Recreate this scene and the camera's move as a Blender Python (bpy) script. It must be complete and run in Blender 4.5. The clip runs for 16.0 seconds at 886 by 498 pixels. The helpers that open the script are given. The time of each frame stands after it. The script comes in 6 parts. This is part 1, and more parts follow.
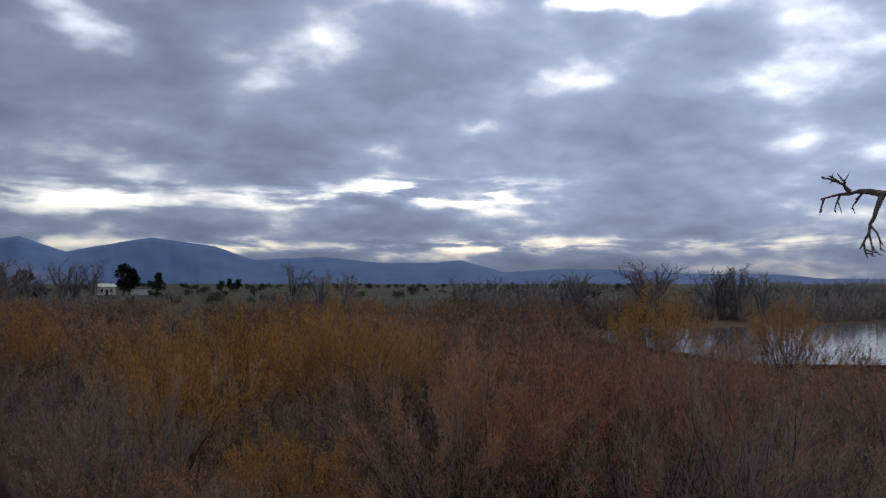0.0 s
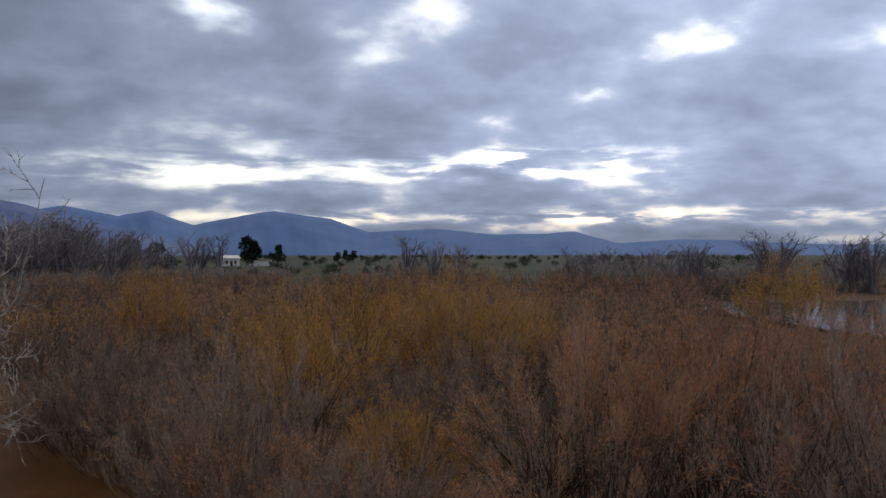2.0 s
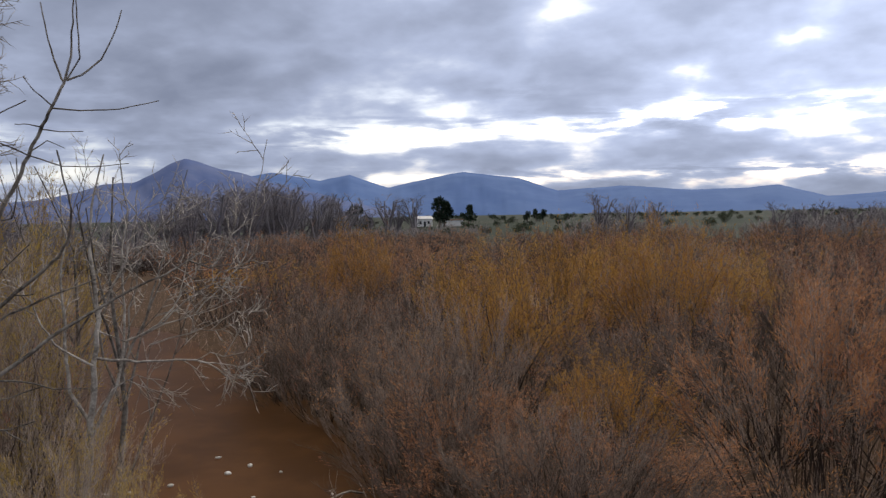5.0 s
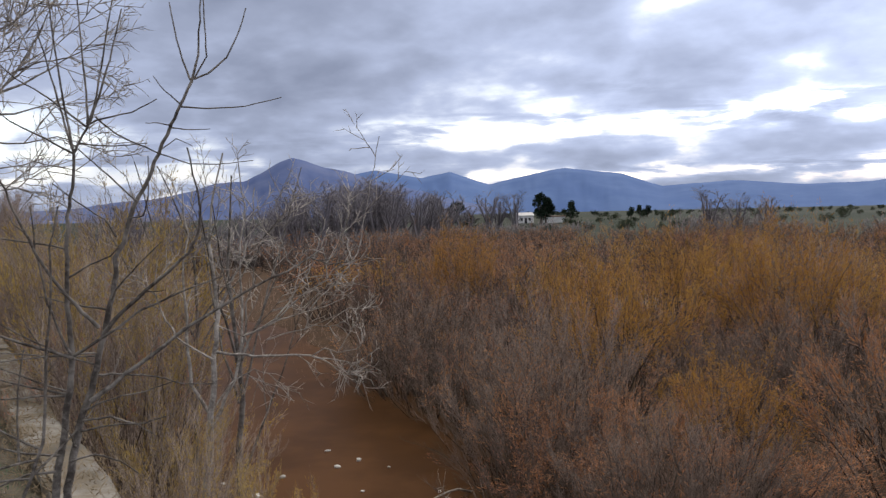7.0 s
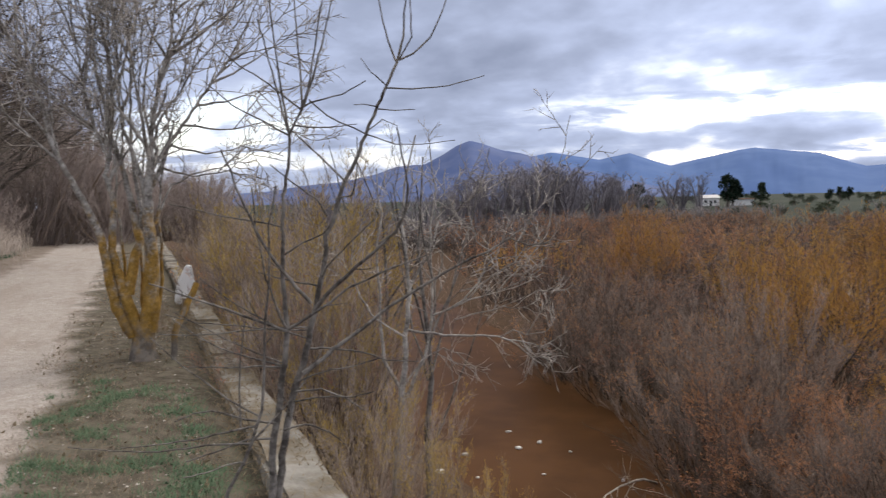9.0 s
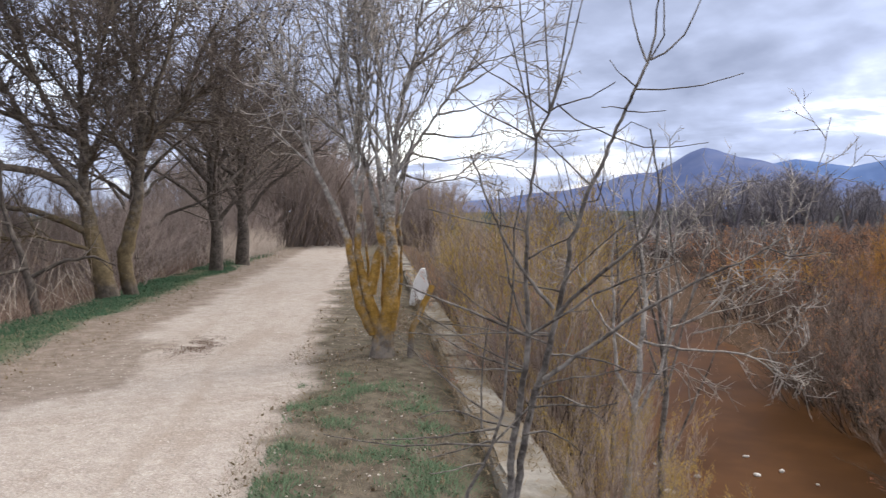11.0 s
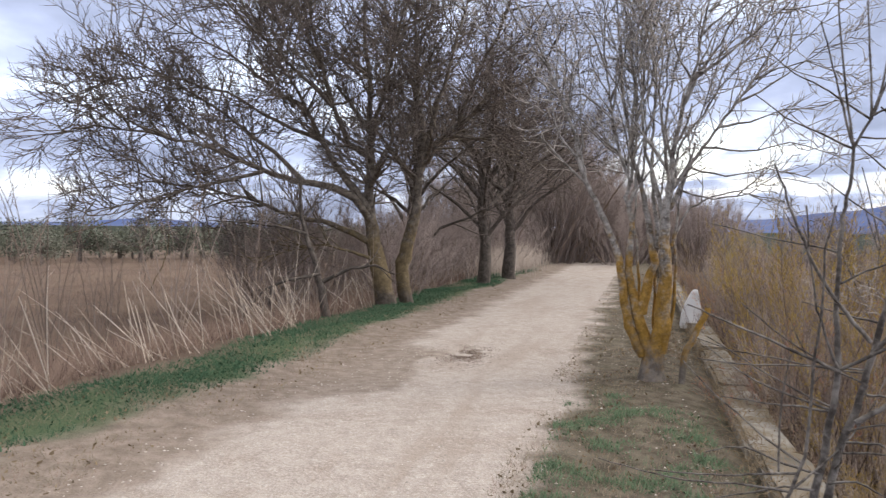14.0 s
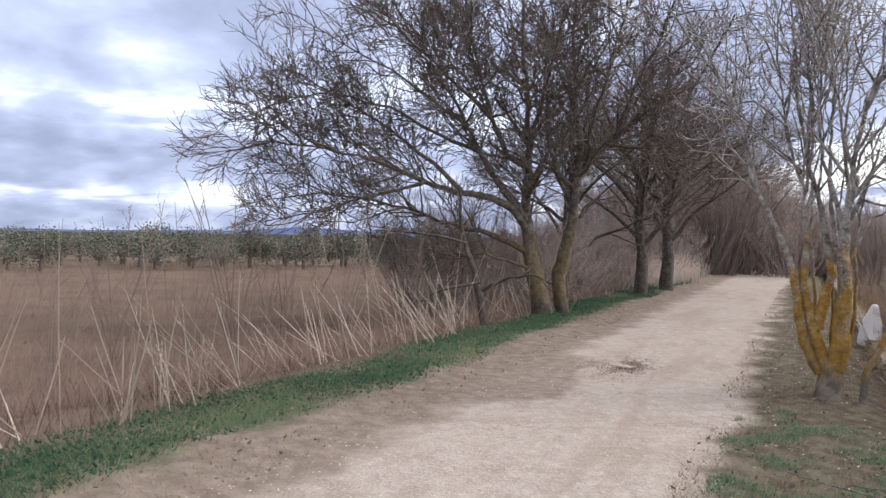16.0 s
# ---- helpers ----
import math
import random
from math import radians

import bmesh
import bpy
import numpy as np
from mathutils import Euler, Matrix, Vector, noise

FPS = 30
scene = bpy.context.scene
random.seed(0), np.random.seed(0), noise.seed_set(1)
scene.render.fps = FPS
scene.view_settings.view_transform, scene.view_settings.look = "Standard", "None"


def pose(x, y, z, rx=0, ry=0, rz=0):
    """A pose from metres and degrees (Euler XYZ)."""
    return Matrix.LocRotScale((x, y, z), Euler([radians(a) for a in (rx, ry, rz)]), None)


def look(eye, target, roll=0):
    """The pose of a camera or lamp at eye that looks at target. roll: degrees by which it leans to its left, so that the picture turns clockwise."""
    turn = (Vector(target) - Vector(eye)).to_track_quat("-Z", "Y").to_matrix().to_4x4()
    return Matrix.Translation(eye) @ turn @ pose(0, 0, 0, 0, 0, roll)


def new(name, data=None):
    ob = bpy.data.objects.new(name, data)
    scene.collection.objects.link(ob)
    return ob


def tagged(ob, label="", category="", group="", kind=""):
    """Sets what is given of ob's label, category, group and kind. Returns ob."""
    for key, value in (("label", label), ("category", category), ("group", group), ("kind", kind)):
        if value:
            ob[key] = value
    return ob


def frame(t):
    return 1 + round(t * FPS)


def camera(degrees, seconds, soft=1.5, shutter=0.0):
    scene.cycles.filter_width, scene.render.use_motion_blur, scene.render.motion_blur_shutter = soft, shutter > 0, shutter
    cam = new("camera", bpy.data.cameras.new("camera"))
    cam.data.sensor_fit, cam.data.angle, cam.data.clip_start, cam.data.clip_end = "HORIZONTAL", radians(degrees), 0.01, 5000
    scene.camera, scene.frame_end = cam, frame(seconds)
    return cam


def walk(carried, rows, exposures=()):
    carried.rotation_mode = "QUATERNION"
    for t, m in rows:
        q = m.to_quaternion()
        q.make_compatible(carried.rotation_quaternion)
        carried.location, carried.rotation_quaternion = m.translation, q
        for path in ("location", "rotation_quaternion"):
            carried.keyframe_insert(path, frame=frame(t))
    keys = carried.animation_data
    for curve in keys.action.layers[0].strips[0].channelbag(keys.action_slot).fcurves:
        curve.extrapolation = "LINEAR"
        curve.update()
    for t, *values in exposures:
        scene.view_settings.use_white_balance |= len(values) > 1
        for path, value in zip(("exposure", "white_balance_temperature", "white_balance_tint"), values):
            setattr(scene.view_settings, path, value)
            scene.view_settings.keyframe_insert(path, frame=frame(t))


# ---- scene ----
cam = camera(57.0, 16.0, soft=1.25, shutter=0.4)
EYE = 1.6
# seconds, x, y, z from the first eye, yaw, pitch, roll
ROWS = [
    (0.0, 0.000, 0.000, -0.000, -0.00, 2.43, -0.05),
    (0.5, -0.006, 0.027, -0.002, 1.83, 2.12, 0.04),
    (1.0, -0.022, 0.051, -0.005, 3.64, 1.84, -0.03),
    (1.5, -0.056, 0.070, -0.011, 5.60, 1.45, -0.01),
    (2.0, -0.100, 0.088, -0.017, 7.81, 0.42, 0.04),
    (2.5, -0.140, 0.109, -0.022, 10.13, -1.10, 0.12),
    (3.0, -0.180, 0.136, -0.027, 12.36, -2.19, 0.28),
    (3.5, -0.229, 0.178, -0.034, 14.58, -2.50, 0.40),
    (4.0, -0.283, 0.233, -0.048, 16.84, -2.47, 0.50),
    (4.5, -0.328, 0.274, -0.057, 19.04, -2.42, 0.79),
    (7.0, -0.503, 0.371, -0.060, 28.06, -2.43, 1.27),
    (7.5, -0.539, 0.379, -0.061, 30.15, -2.77, 1.23),
    (8.0, -0.578, 0.381, -0.062, 32.95, -3.06, 1.21),
    (8.5, -0.614, 0.380, -0.065, 36.50, -3.27, 1.07),
    (9.0, -0.637, 0.376, -0.068, 40.38, -3.40, 1.21),
    (9.5, -0.658, 0.375, -0.069, 44.45, -3.36, 1.20),
    (10.0, -0.680, 0.371, -0.072, 48.55, -3.15, 1.15),
    (12.5, -0.791, 0.331, -0.093, 65.79, -1.90, -0.56),
    (13.0, -0.816, 0.334, -0.096, 68.66, -1.74, -0.69),
    (13.5, -0.840, 0.342, -0.095, 71.57, -1.59, -0.57),
    (14.0, -0.845, 0.330, -0.091, 74.46, -1.42, -0.61),
    (14.5, -0.828, 0.292, -0.088, 77.23, -1.28, -0.75),
    (15.0, -0.789, 0.246, -0.084, 80.10, -1.14, -0.78),
    (15.5, -0.746, 0.200, -0.082, 82.65, -1.01, -0.67),
    (16.0, -0.707, 0.151, -0.084, 84.89, -0.90, -0.79),
]
EXPOSURES = [(0.0, -1.33, 5950, 8), (1.5, -1.14, 6050, 9), (2.0, -0.98, 6150, 8), (3.0, -0.55, 6300, 8), (3.5, -0.5, 6300, 8), (4.5, -0.46, 6350, 9), (7.0, -0.2, 6300, 10), (8.5, -0.08, 6300, 10),
             (10.0, 0.18, 6250, 10), (12.5, 0.4, 6200, 12), (13.5, 0.32, 6250, 11), (16.0, 0.2, 6150, 12)]
walk(cam, [(t, pose(x, y, EYE + z, 90 + pitch, roll, yaw)) for t, x, y, z, yaw, pitch, roll in ROWS], EXPOSURES)


# ---- world and sun ----
def dir_of(az, el):
    """Unit vector of a bearing: az degrees to the left of +y, el degrees up."""
    a, e = radians(az), radians(el)
    return Vector((-math.sin(a) * math.cos(e), math.cos(a) * math.cos(e), math.sin(e)))


class Nodes:
    """A short way to write node trees."""

    def __init__(self, tree):
        self.tree = tree
        tree.nodes.clear()

    def add(self, kind, **sockets):
        node = self.tree.nodes.new(kind)
        for key, value in sockets.items():
            name = int(key[1:]) if key[0] == "i" and key[1:].isdigit() else key
            self.put(node.inputs[name], value)
        return node

    def put(self, socket, value):
        if isinstance(value, bpy.types.NodeSocket):
            self.tree.links.new(value, socket)
        else:
            socket.default_value = value

    def math(self, op, a, b=0.0, c=0.0, clamp=False):
        node = self.add("ShaderNodeMath", i0=a, i1=b)
        node.operation, node.use_clamp = op, clamp
        if op in ("MULTIPLY_ADD", "COMPARE"):
            self.put(node.inputs[2], c)
        return node.outputs[0]

    def span(self, value, lo, hi, to_lo=0.0, to_hi=1.0):
        node = self.add("ShaderNodeMapRange", i0=value, i1=lo, i2=hi, i3=to_lo, i4=to_hi)
        node.interpolation_type = "SMOOTHSTEP"
        return node.outputs[0]

    def mix(self, fac, a, b):
        node = self.add("ShaderNodeMix")
        node.data_type = "RGBA"
        self.put(node.inputs[0], fac)
        self.put(node.inputs[6], a if isinstance(a, bpy.types.NodeSocket) else (*a, 1))
        self.put(node.inputs[7], b if isinstance(b, bpy.types.NodeSocket) else (*b, 1))
        return node.outputs[2]

    def noise(self, vector, scale, detail=4.0, rough=0.55, warp=0.0):
        node = self.add("ShaderNodeTexNoise", Scale=scale, Detail=detail, Roughness=rough, Distortion=warp)
        if vector is not None:
            self.put(node.inputs["Vector"], vector)
        return node.outputs["Fac"]

    def xyz(self, vector):
        return self.add("ShaderNodeSeparateXYZ", Vector=vector).outputs


SUN_AZ, SUN_EL = -4.0, 30.0
world = bpy.data.worlds.new("overcast_sky")
scene.world = world
world.use_nodes = True
wn = Nodes(world.node_tree)
way = wn.add("ShaderNodeTexCoord").outputs["Generated"]
wx, wy, wz = wn.xyz(way)
up = wn.math("MAXIMUM", wz, 0.0)
# a flat cloud deck, seen in perspective
deep = wn.math("ADD", up, 0.31)
deck = wn.add("ShaderNodeCombineXYZ", X=wn.math("DIVIDE", wx, deep), Y=wn.math("DIVIDE", wy, deep), Z=0.0).outputs[0]
big = wn.noise(deck, 1.15, 3.0, 0.45, 0.15)
fine = wn.noise(deck, 3.1, 6.0, 0.46, 0.1)
billow = wn.noise(deck, 8.5, 5.0, 0.5, 0.1)
# the clouds' bellies are lit from the sun's side
nudge = wn.add("ShaderNodeVectorMath", i0=deck, i1=(0.0, 0.07, 0.0)).outputs[0]
relief = wn.math("SUBTRACT", wn.noise(nudge, 3.1, 6.0, 0.46, 0.1), fine)
body = wn.math("ADD", wn.math("MULTIPLY", big, 0.48), wn.math("ADD", wn.math("MULTIPLY", fine, 0.38), wn.math("MULTIPLY", billow, 0.14)))
# bearings, for the break in the clouds above the far hills
az = wn.math("MULTIPLY", wn.math("ARCTAN2", wn.math("MULTIPLY", wx, -1.0), wy), 57.2958)
el = wn.math("MULTIPLY", wn.math("ARCSINE", wz), 57.2958)


def gap(az0, el0, wide, high, amount):
    a = wn.math("DIVIDE", wn.math("SUBTRACT", az, az0), wide)
    e = wn.math("DIVIDE", wn.math("SUBTRACT", el, el0), high)
    r = wn.math("ADD", wn.math("MULTIPLY", a, a), wn.math("MULTIPLY", e, e))
    return wn.math("MULTIPLY", wn.math("EXPONENT", wn.math("MULTIPLY", r, -1.0)), amount)


BREAKS = ((4.0, 6.4, 11.0, 1.2, 0.125), (24.0, 5.6, 9.0, 1.1, 0.105), (2.0, 2.6, 40.0, 0.7, 0.12), (0.0, 17.5, 28.0, 5.0, 0.02), (-13.0, 19.6, 4.5, 1.8, 0.34), (23.0, 17.5, 8.0, 3.2, 0.13), (-10.0, 14.5, 8.0, 2.2, 0.02))
PATCHES = ((26.0, 15.5, 7.0, 4.5, 0.06), (10.0, 16.0, 6.0, 2.0, 0.05), (-3.0, 11.2, 2.2, 0.9, 0.09), (15.0, 11.5, 4.0, 1.6, 0.05), (-24.0, 16.0, 12.0, 7.0, 0.095), (60.0, 4.0, 22.0, 3.0, 0.11), (103.0, 8.2, 10.0, 1.6, 0.10), (100.0, 2.5, 16.0, 0.9, 0.11))
BANKS = ((28.0, 13.0, 5.0, 2.5, -0.05), (15.0, 8.6, 9.0, 1.0, -0.06), (3.0, 15.5, 5.0, 2.0, -0.05), (-19.0, 10.0, 6.0, 2.5, -0.05), (42.0, 9.5, 9.0, 2.6, -0.07), (103.0, 5.4, 14.0, 0.9, -0.05))
thin = None
for args in BREAKS + PATCHES + BANKS:
    g = gap(*args)
    thin = g if thin is None else wn.math("ADD", thin, g)
# low clouds lie in streaks
low = wn.add("ShaderNodeCombineXYZ", X=wn.math("MULTIPLY", az, 0.14), Y=wn.math("MULTIPLY", el, 0.85), Z=0.0).outputs[0]
streak = wn.noise(low, 1.0, 6.0, 0.55, 0.3)
streaky = wn.math("MULTIPLY", wn.math("SUBTRACT", wn.span(streak, 0.38, 0.57, 0.0, 1.5), 1.0), wn.span(el, 10.0, 7.5))
puffy = wn.math("MULTIPLY", wn.math("SUBTRACT", wn.span(fine, 0.4, 0.6, 0.3, 1.5), 1.0), wn.span(el, 7.5, 10.0))
thin = wn.math("MULTIPLY", thin, wn.math("ADD", 1.0, wn.math("ADD", streaky, puffy)))
light = wn.math("ADD", wn.math("ADD", body, thin), wn.math("MULTIPLY", relief, 0.6))
sky = wn.add("ShaderNodeTexSky")
sky.sky_type, sky.sun_disc, sky.sun_elevation, sky.sun_rotation = "NISHITA", False, radians(SUN_EL), radians(-SUN_AZ)
sky.air_density, sky.dust_density = 1.3, 2.0
ramp = wn.add("ShaderNodeValToRGB", Fac=light)
cr = ramp.color_ramp
cr.elements[0].position, cr.elements[0].color = 0.36, (0.235, 0.265, 0.36, 1)
cr.elements[1].position, cr.elements[1].color = 0.78, (0.88, 0.89, 0.92, 1)
for pos, col in ((0.45, (0.30, 0.335, 0.445)), (0.53, (0.385, 0.43, 0.57)), (0.62, (0.56, 0.605, 0.73))):
    cr.elements.new(pos).color = (*col, 1)
pale = wn.mix(wn.span(light, 0.55, 0.8, 0.0, 0.12), ramp.outputs[0], sky.outputs[0])
# an overcast sky is brightest overhead
zenith = wn.span(el, 19.0, 48.0)
pale = wn.mix(wn.math("MULTIPLY", zenith, 0.85), pale, (0.80, 0.75, 0.68))
boost = wn.add("ShaderNodeVectorMath", i0=pale)
boost.operation = "SCALE"
# and brighter on the sun's side than behind
side = wn.span(wy, -0.7, 0.6, 0.72, 1.12)
wn.put(boost.inputs["Scale"], wn.math("MULTIPLY", wn.span(el, 19.0, 60.0, 1.0, 1.2), wn.mix(wn.span(el, 10.0, 30.0), (1.0, 1.0, 1.0), side)))
pale = boost.outputs[0]
# the deck thins out towards the open river and thickens over the wooded bank
drift = wn.add("ShaderNodeVectorMath", i0=pale)
drift.operation = "SCALE"
wn.put(drift.inputs["Scale"], wn.mix(wn.span(el, 0.0, 7.0), (0.87, 0.87, 0.87), wn.math("MULTIPLY", wn.span(az, 42.0, -18.0, 0.99, 1.88), wn.math("MULTIPLY", wn.span(az, -75.0, -40.0, 0.72, 1.0), wn.span(az, 62.0, 88.0, 1.0, 1.22)))))
pale = drift.outputs[0]
below = wn.mix(wn.span(wz, -0.03, 0.0), (0.10, 0.09, 0.08), pale)
wn.add("ShaderNodeOutputWorld", Surface=wn.add("ShaderNodeBackground", Color=below, Strength=1.35).outputs[0])

sun = new("sun", bpy.data.lights.new("sun", "SUN"))
sun.data.energy, sun.data.angle, sun.data.color = 1.8, radians(22), (1.0, 0.92, 0.82)
sun.matrix_world = look(dir_of(SUN_AZ, SUN_EL) * 50, (0, 0, 0))


# ---- materials ----
def material(name, build, rough=0.85):
    m = bpy.data.materials.new(name)
    m.use_nodes = True
    n = Nodes(m.node_tree)
    shader = n.add("ShaderNodeBsdfPrincipled", Roughness=rough)
    shader.inputs["Specular IOR Level"].default_value = 0.08 if rough > 0.5 else 0.5  # dull surfaces
    n.add("ShaderNodeOutputMaterial", Surface=shader.outputs[0])
    build(n, shader)
    return m


def bump(n, shader, height, strength=0.5, distance=0.02):
    n.put(shader.inputs["Normal"], n.add("ShaderNodeBump", Strength=strength, Distance=distance, Height=height).outputs[0])


def place(n):
    return n.add("ShaderNodeNewGeometry").outputs["Position"]


def local(n):
    return n.add("ShaderNodeTexCoord").outputs["Object"]


def chance(n):
    return n.add("ShaderNodeObjectInfo").outputs["Random"]


def island(n):
    return n.add("ShaderNodeNewGeometry").outputs["Random Per Island"]


def shades(n, fac, *stops):
    r = n.add("ShaderNodeValToRGB", Fac=fac)
    e = r.color_ramp.elements
    for i, (pos, col) in enumerate(stops):
        item = e[i] if i < 2 else e.new(pos)
        item.position, item.color = pos, (*col, 1)
    return r.outputs[0]


def bark(name, dark, pale, lichen=None, top=1.6):
    def build(n, s):
        p = local(n)
        a = n.noise(p, 9.0, 6.0, 0.65)
        b = n.noise(p, 45.0, 4.0, 0.6)
        col = n.mix(n.span(a, 0.35, 0.7), dark, pale)
        col = n.mix(n.math("MULTIPLY", n.span(b, 0.45, 0.75), 0.5), col, tuple(min(1, c * 1.5) for c in pale))
        if lichen:
            z = n.xyz(p)[2]
            patchy = n.math("ADD", n.noise(p, 6.0, 6.0, 0.65), n.span(z, top, top * 0.3, -0.3, 0.10))
            foot = n.span(n.math("ADD", z, n.math("MULTIPLY", n.noise(p, 7.0, 5.0, 0.7), 0.9)), 0.55, 0.95)
            spots = n.mix(n.span(n.math("ADD", n.math("MULTIPLY", b, 0.4), n.math("MULTIPLY", a, 0.6)), 0.36, 0.66), tuple(k * 0.5 for k in lichen), lichen)
            col = n.mix(n.span(z, 0.75, 0.35), col, n.mix(n.span(a, 0.4, 0.65), dark, tuple(k * 1.9 for k in dark)))
            col = n.mix(n.math("MULTIPLY", n.span(patchy, 0.34, 0.60, 0.0, 0.92), foot), col, spots)
        n.put(s.inputs["Base Color"], col)
        bump(n, s, n.math("ADD", a, b), 0.7, 0.012)
    return material(name, build, 0.9)


BARK_LICHEN = bark("bark_with_orange_lichen", (0.11, 0.095, 0.08), (0.40, 0.375, 0.34), (0.38, 0.215, 0.036), 2.2)
BARK_TREE = bark("grey_brown_bark", (0.07, 0.058, 0.047), (0.215, 0.18, 0.14), (0.20, 0.15, 0.08), 2.6)
BARK_PALE = bark("pale_twig_bark", (0.21, 0.185, 0.16), (0.52, 0.47, 0.41))
BARK_DARK = bark("dark_rough_bark", (0.045, 0.038, 0.032), (0.14, 0.118, 0.098))
BARK_SAPLING = bark("smooth_grey_bark", (0.055, 0.047, 0.041), (0.23, 0.208, 0.184))
BARK_TWIGGY = bark("bleached_branch_bark", (0.14, 0.122, 0.105), (0.42, 0.385, 0.34))
TWIG_DARK = bark("dark_twig_bark", (0.085, 0.07, 0.06), (0.23, 0.19, 0.16))


def stem_build(*stops):
    def build(n, s):
        mixv = n.math("ADD", n.math("MULTIPLY", chance(n), 0.78), n.math("MULTIPLY", island(n), 0.22))
        n.put(s.inputs["Base Color"], shades(n, mixv, *stops))
    return build


STEM = material("tamarisk_stems", stem_build((0.0, (0.072, 0.056, 0.047)), (1.0, (0.255, 0.196, 0.162)), (0.35, (0.14, 0.102, 0.083)), (0.65, (0.168, 0.126, 0.103))))
# darker copy of STEM: the shade within the shrubs is put into its colour
STEM_SHADED = material("shade_darkened_stems", stem_build((0.0, (0.032, 0.024, 0.02)), (1.0, (0.085, 0.063, 0.053)), (0.5, (0.055, 0.04, 0.034))))
# the bluish grey is distance haze mixed into the branch colour
STEM_FAR = material("hazed_bare_branches", stem_build((0.0, (0.135, 0.126, 0.14)), (1.0, (0.25, 0.228, 0.235)), (0.5, (0.19, 0.173, 0.182))))
STEM_MAUVE = material("leafless_thicket_stems", stem_build((0.0, (0.16, 0.128, 0.112)), (1.0, (0.32, 0.26, 0.23)), (0.5, (0.23, 0.186, 0.163))))
# hedge stems paled and greyed in their colour to stand for haze
STEM_HAZED = material("hazed_hedge_stems", stem_build((0.0, (0.12, 0.112, 0.118)), (1.0, (0.24, 0.212, 0.205)), (0.5, (0.175, 0.158, 0.156))))
STEM_TAN = material("pale_tan_stems", stem_build((0.0, (0.12, 0.088, 0.064)), (1.0, (0.33, 0.262, 0.20)), (0.5, (0.21, 0.156, 0.115))))
STEM_PALE = material("pale_grey_stems", stem_build((0.0, (0.15, 0.115, 0.092)), (1.0, (0.42, 0.355, 0.30)), (0.5, (0.26, 0.205, 0.168))))
STEM_GREY = material("dead_grey_stems", stem_build((0.0, (0.07, 0.056, 0.044)), (1.0, (0.21, 0.172, 0.135)), (0.5, (0.12, 0.096, 0.075))))
FOLIAGE = material("autumn_tamarisk_foliage", stem_build((0.0, (0.38, 0.19, 0.13)), (1.0, (0.62, 0.33, 0.13)), (0.4, (0.45, 0.215, 0.13)), (0.7, (0.55, 0.27, 0.125))))
FOLIAGE_YELLOW = material("yellow_tamarisk_foliage", stem_build((0.0, (0.54, 0.27, 0.06)), (1.0, (0.68, 0.42, 0.10)), (0.5, (0.61, 0.34, 0.075))))
FOLIAGE_OLIVE = material("olive_yellow_foliage", stem_build((0.0, (0.35, 0.25, 0.07)), (1.0, (0.58, 0.40, 0.11)), (0.5, (0.47, 0.325, 0.08))))
LEAF_EVERGREEN = material("dark_evergreen_leaves", stem_build((0.0, (0.012, 0.022, 0.014)), (1.0, (0.035, 0.05, 0.03))))
VERGE = material("grey_green_verge_grass", stem_build((0.0, (0.085, 0.08, 0.05)), (1.0, (0.27, 0.225, 0.16)), (0.5, (0.155, 0.13, 0.09))))
LEAF_GROVE = material("dark_grove_leaves", stem_build((0.0, (0.03, 0.042, 0.024)), (1.0, (0.08, 0.092, 0.055)), (0.5, (0.05, 0.064, 0.036))))
LEAF_OLIVE = material("grey_green_leaves", stem_build((0.0, (0.09, 0.10, 0.072)), (1.0, (0.235, 0.24, 0.185)), (0.5, (0.155, 0.163, 0.122))))
REED = material("bleached_reed", stem_build((0.0, (0.23, 0.175, 0.13)), (1.0, (0.62, 0.54, 0.45)), (0.5, (0.38, 0.31, 0.24))))
DRY_GRASS = material("dry_russet_grass", stem_build((0.0, (0.13, 0.086, 0.066)), (1.0, (0.36, 0.265, 0.21)), (0.5, (0.225, 0.152, 0.118))))
FIELD_GRASS = material("brown_field_grass", stem_build((0.0, (0.105, 0.07, 0.054)), (1.0, (0.27, 0.195, 0.152)), (0.5, (0.175, 0.122, 0.096))))
GREEN = material("green_weeds", stem_build((0.0, (0.038, 0.082, 0.046)), (1.0, (0.16, 0.205, 0.12)), (0.5, (0.075, 0.125, 0.072))))
LITTER = material("dead_leaf_litter", stem_build((0.0, (0.14, 0.10, 0.06)), (1.0, (0.42, 0.34, 0.23)), (0.5, (0.25, 0.19, 0.12))))


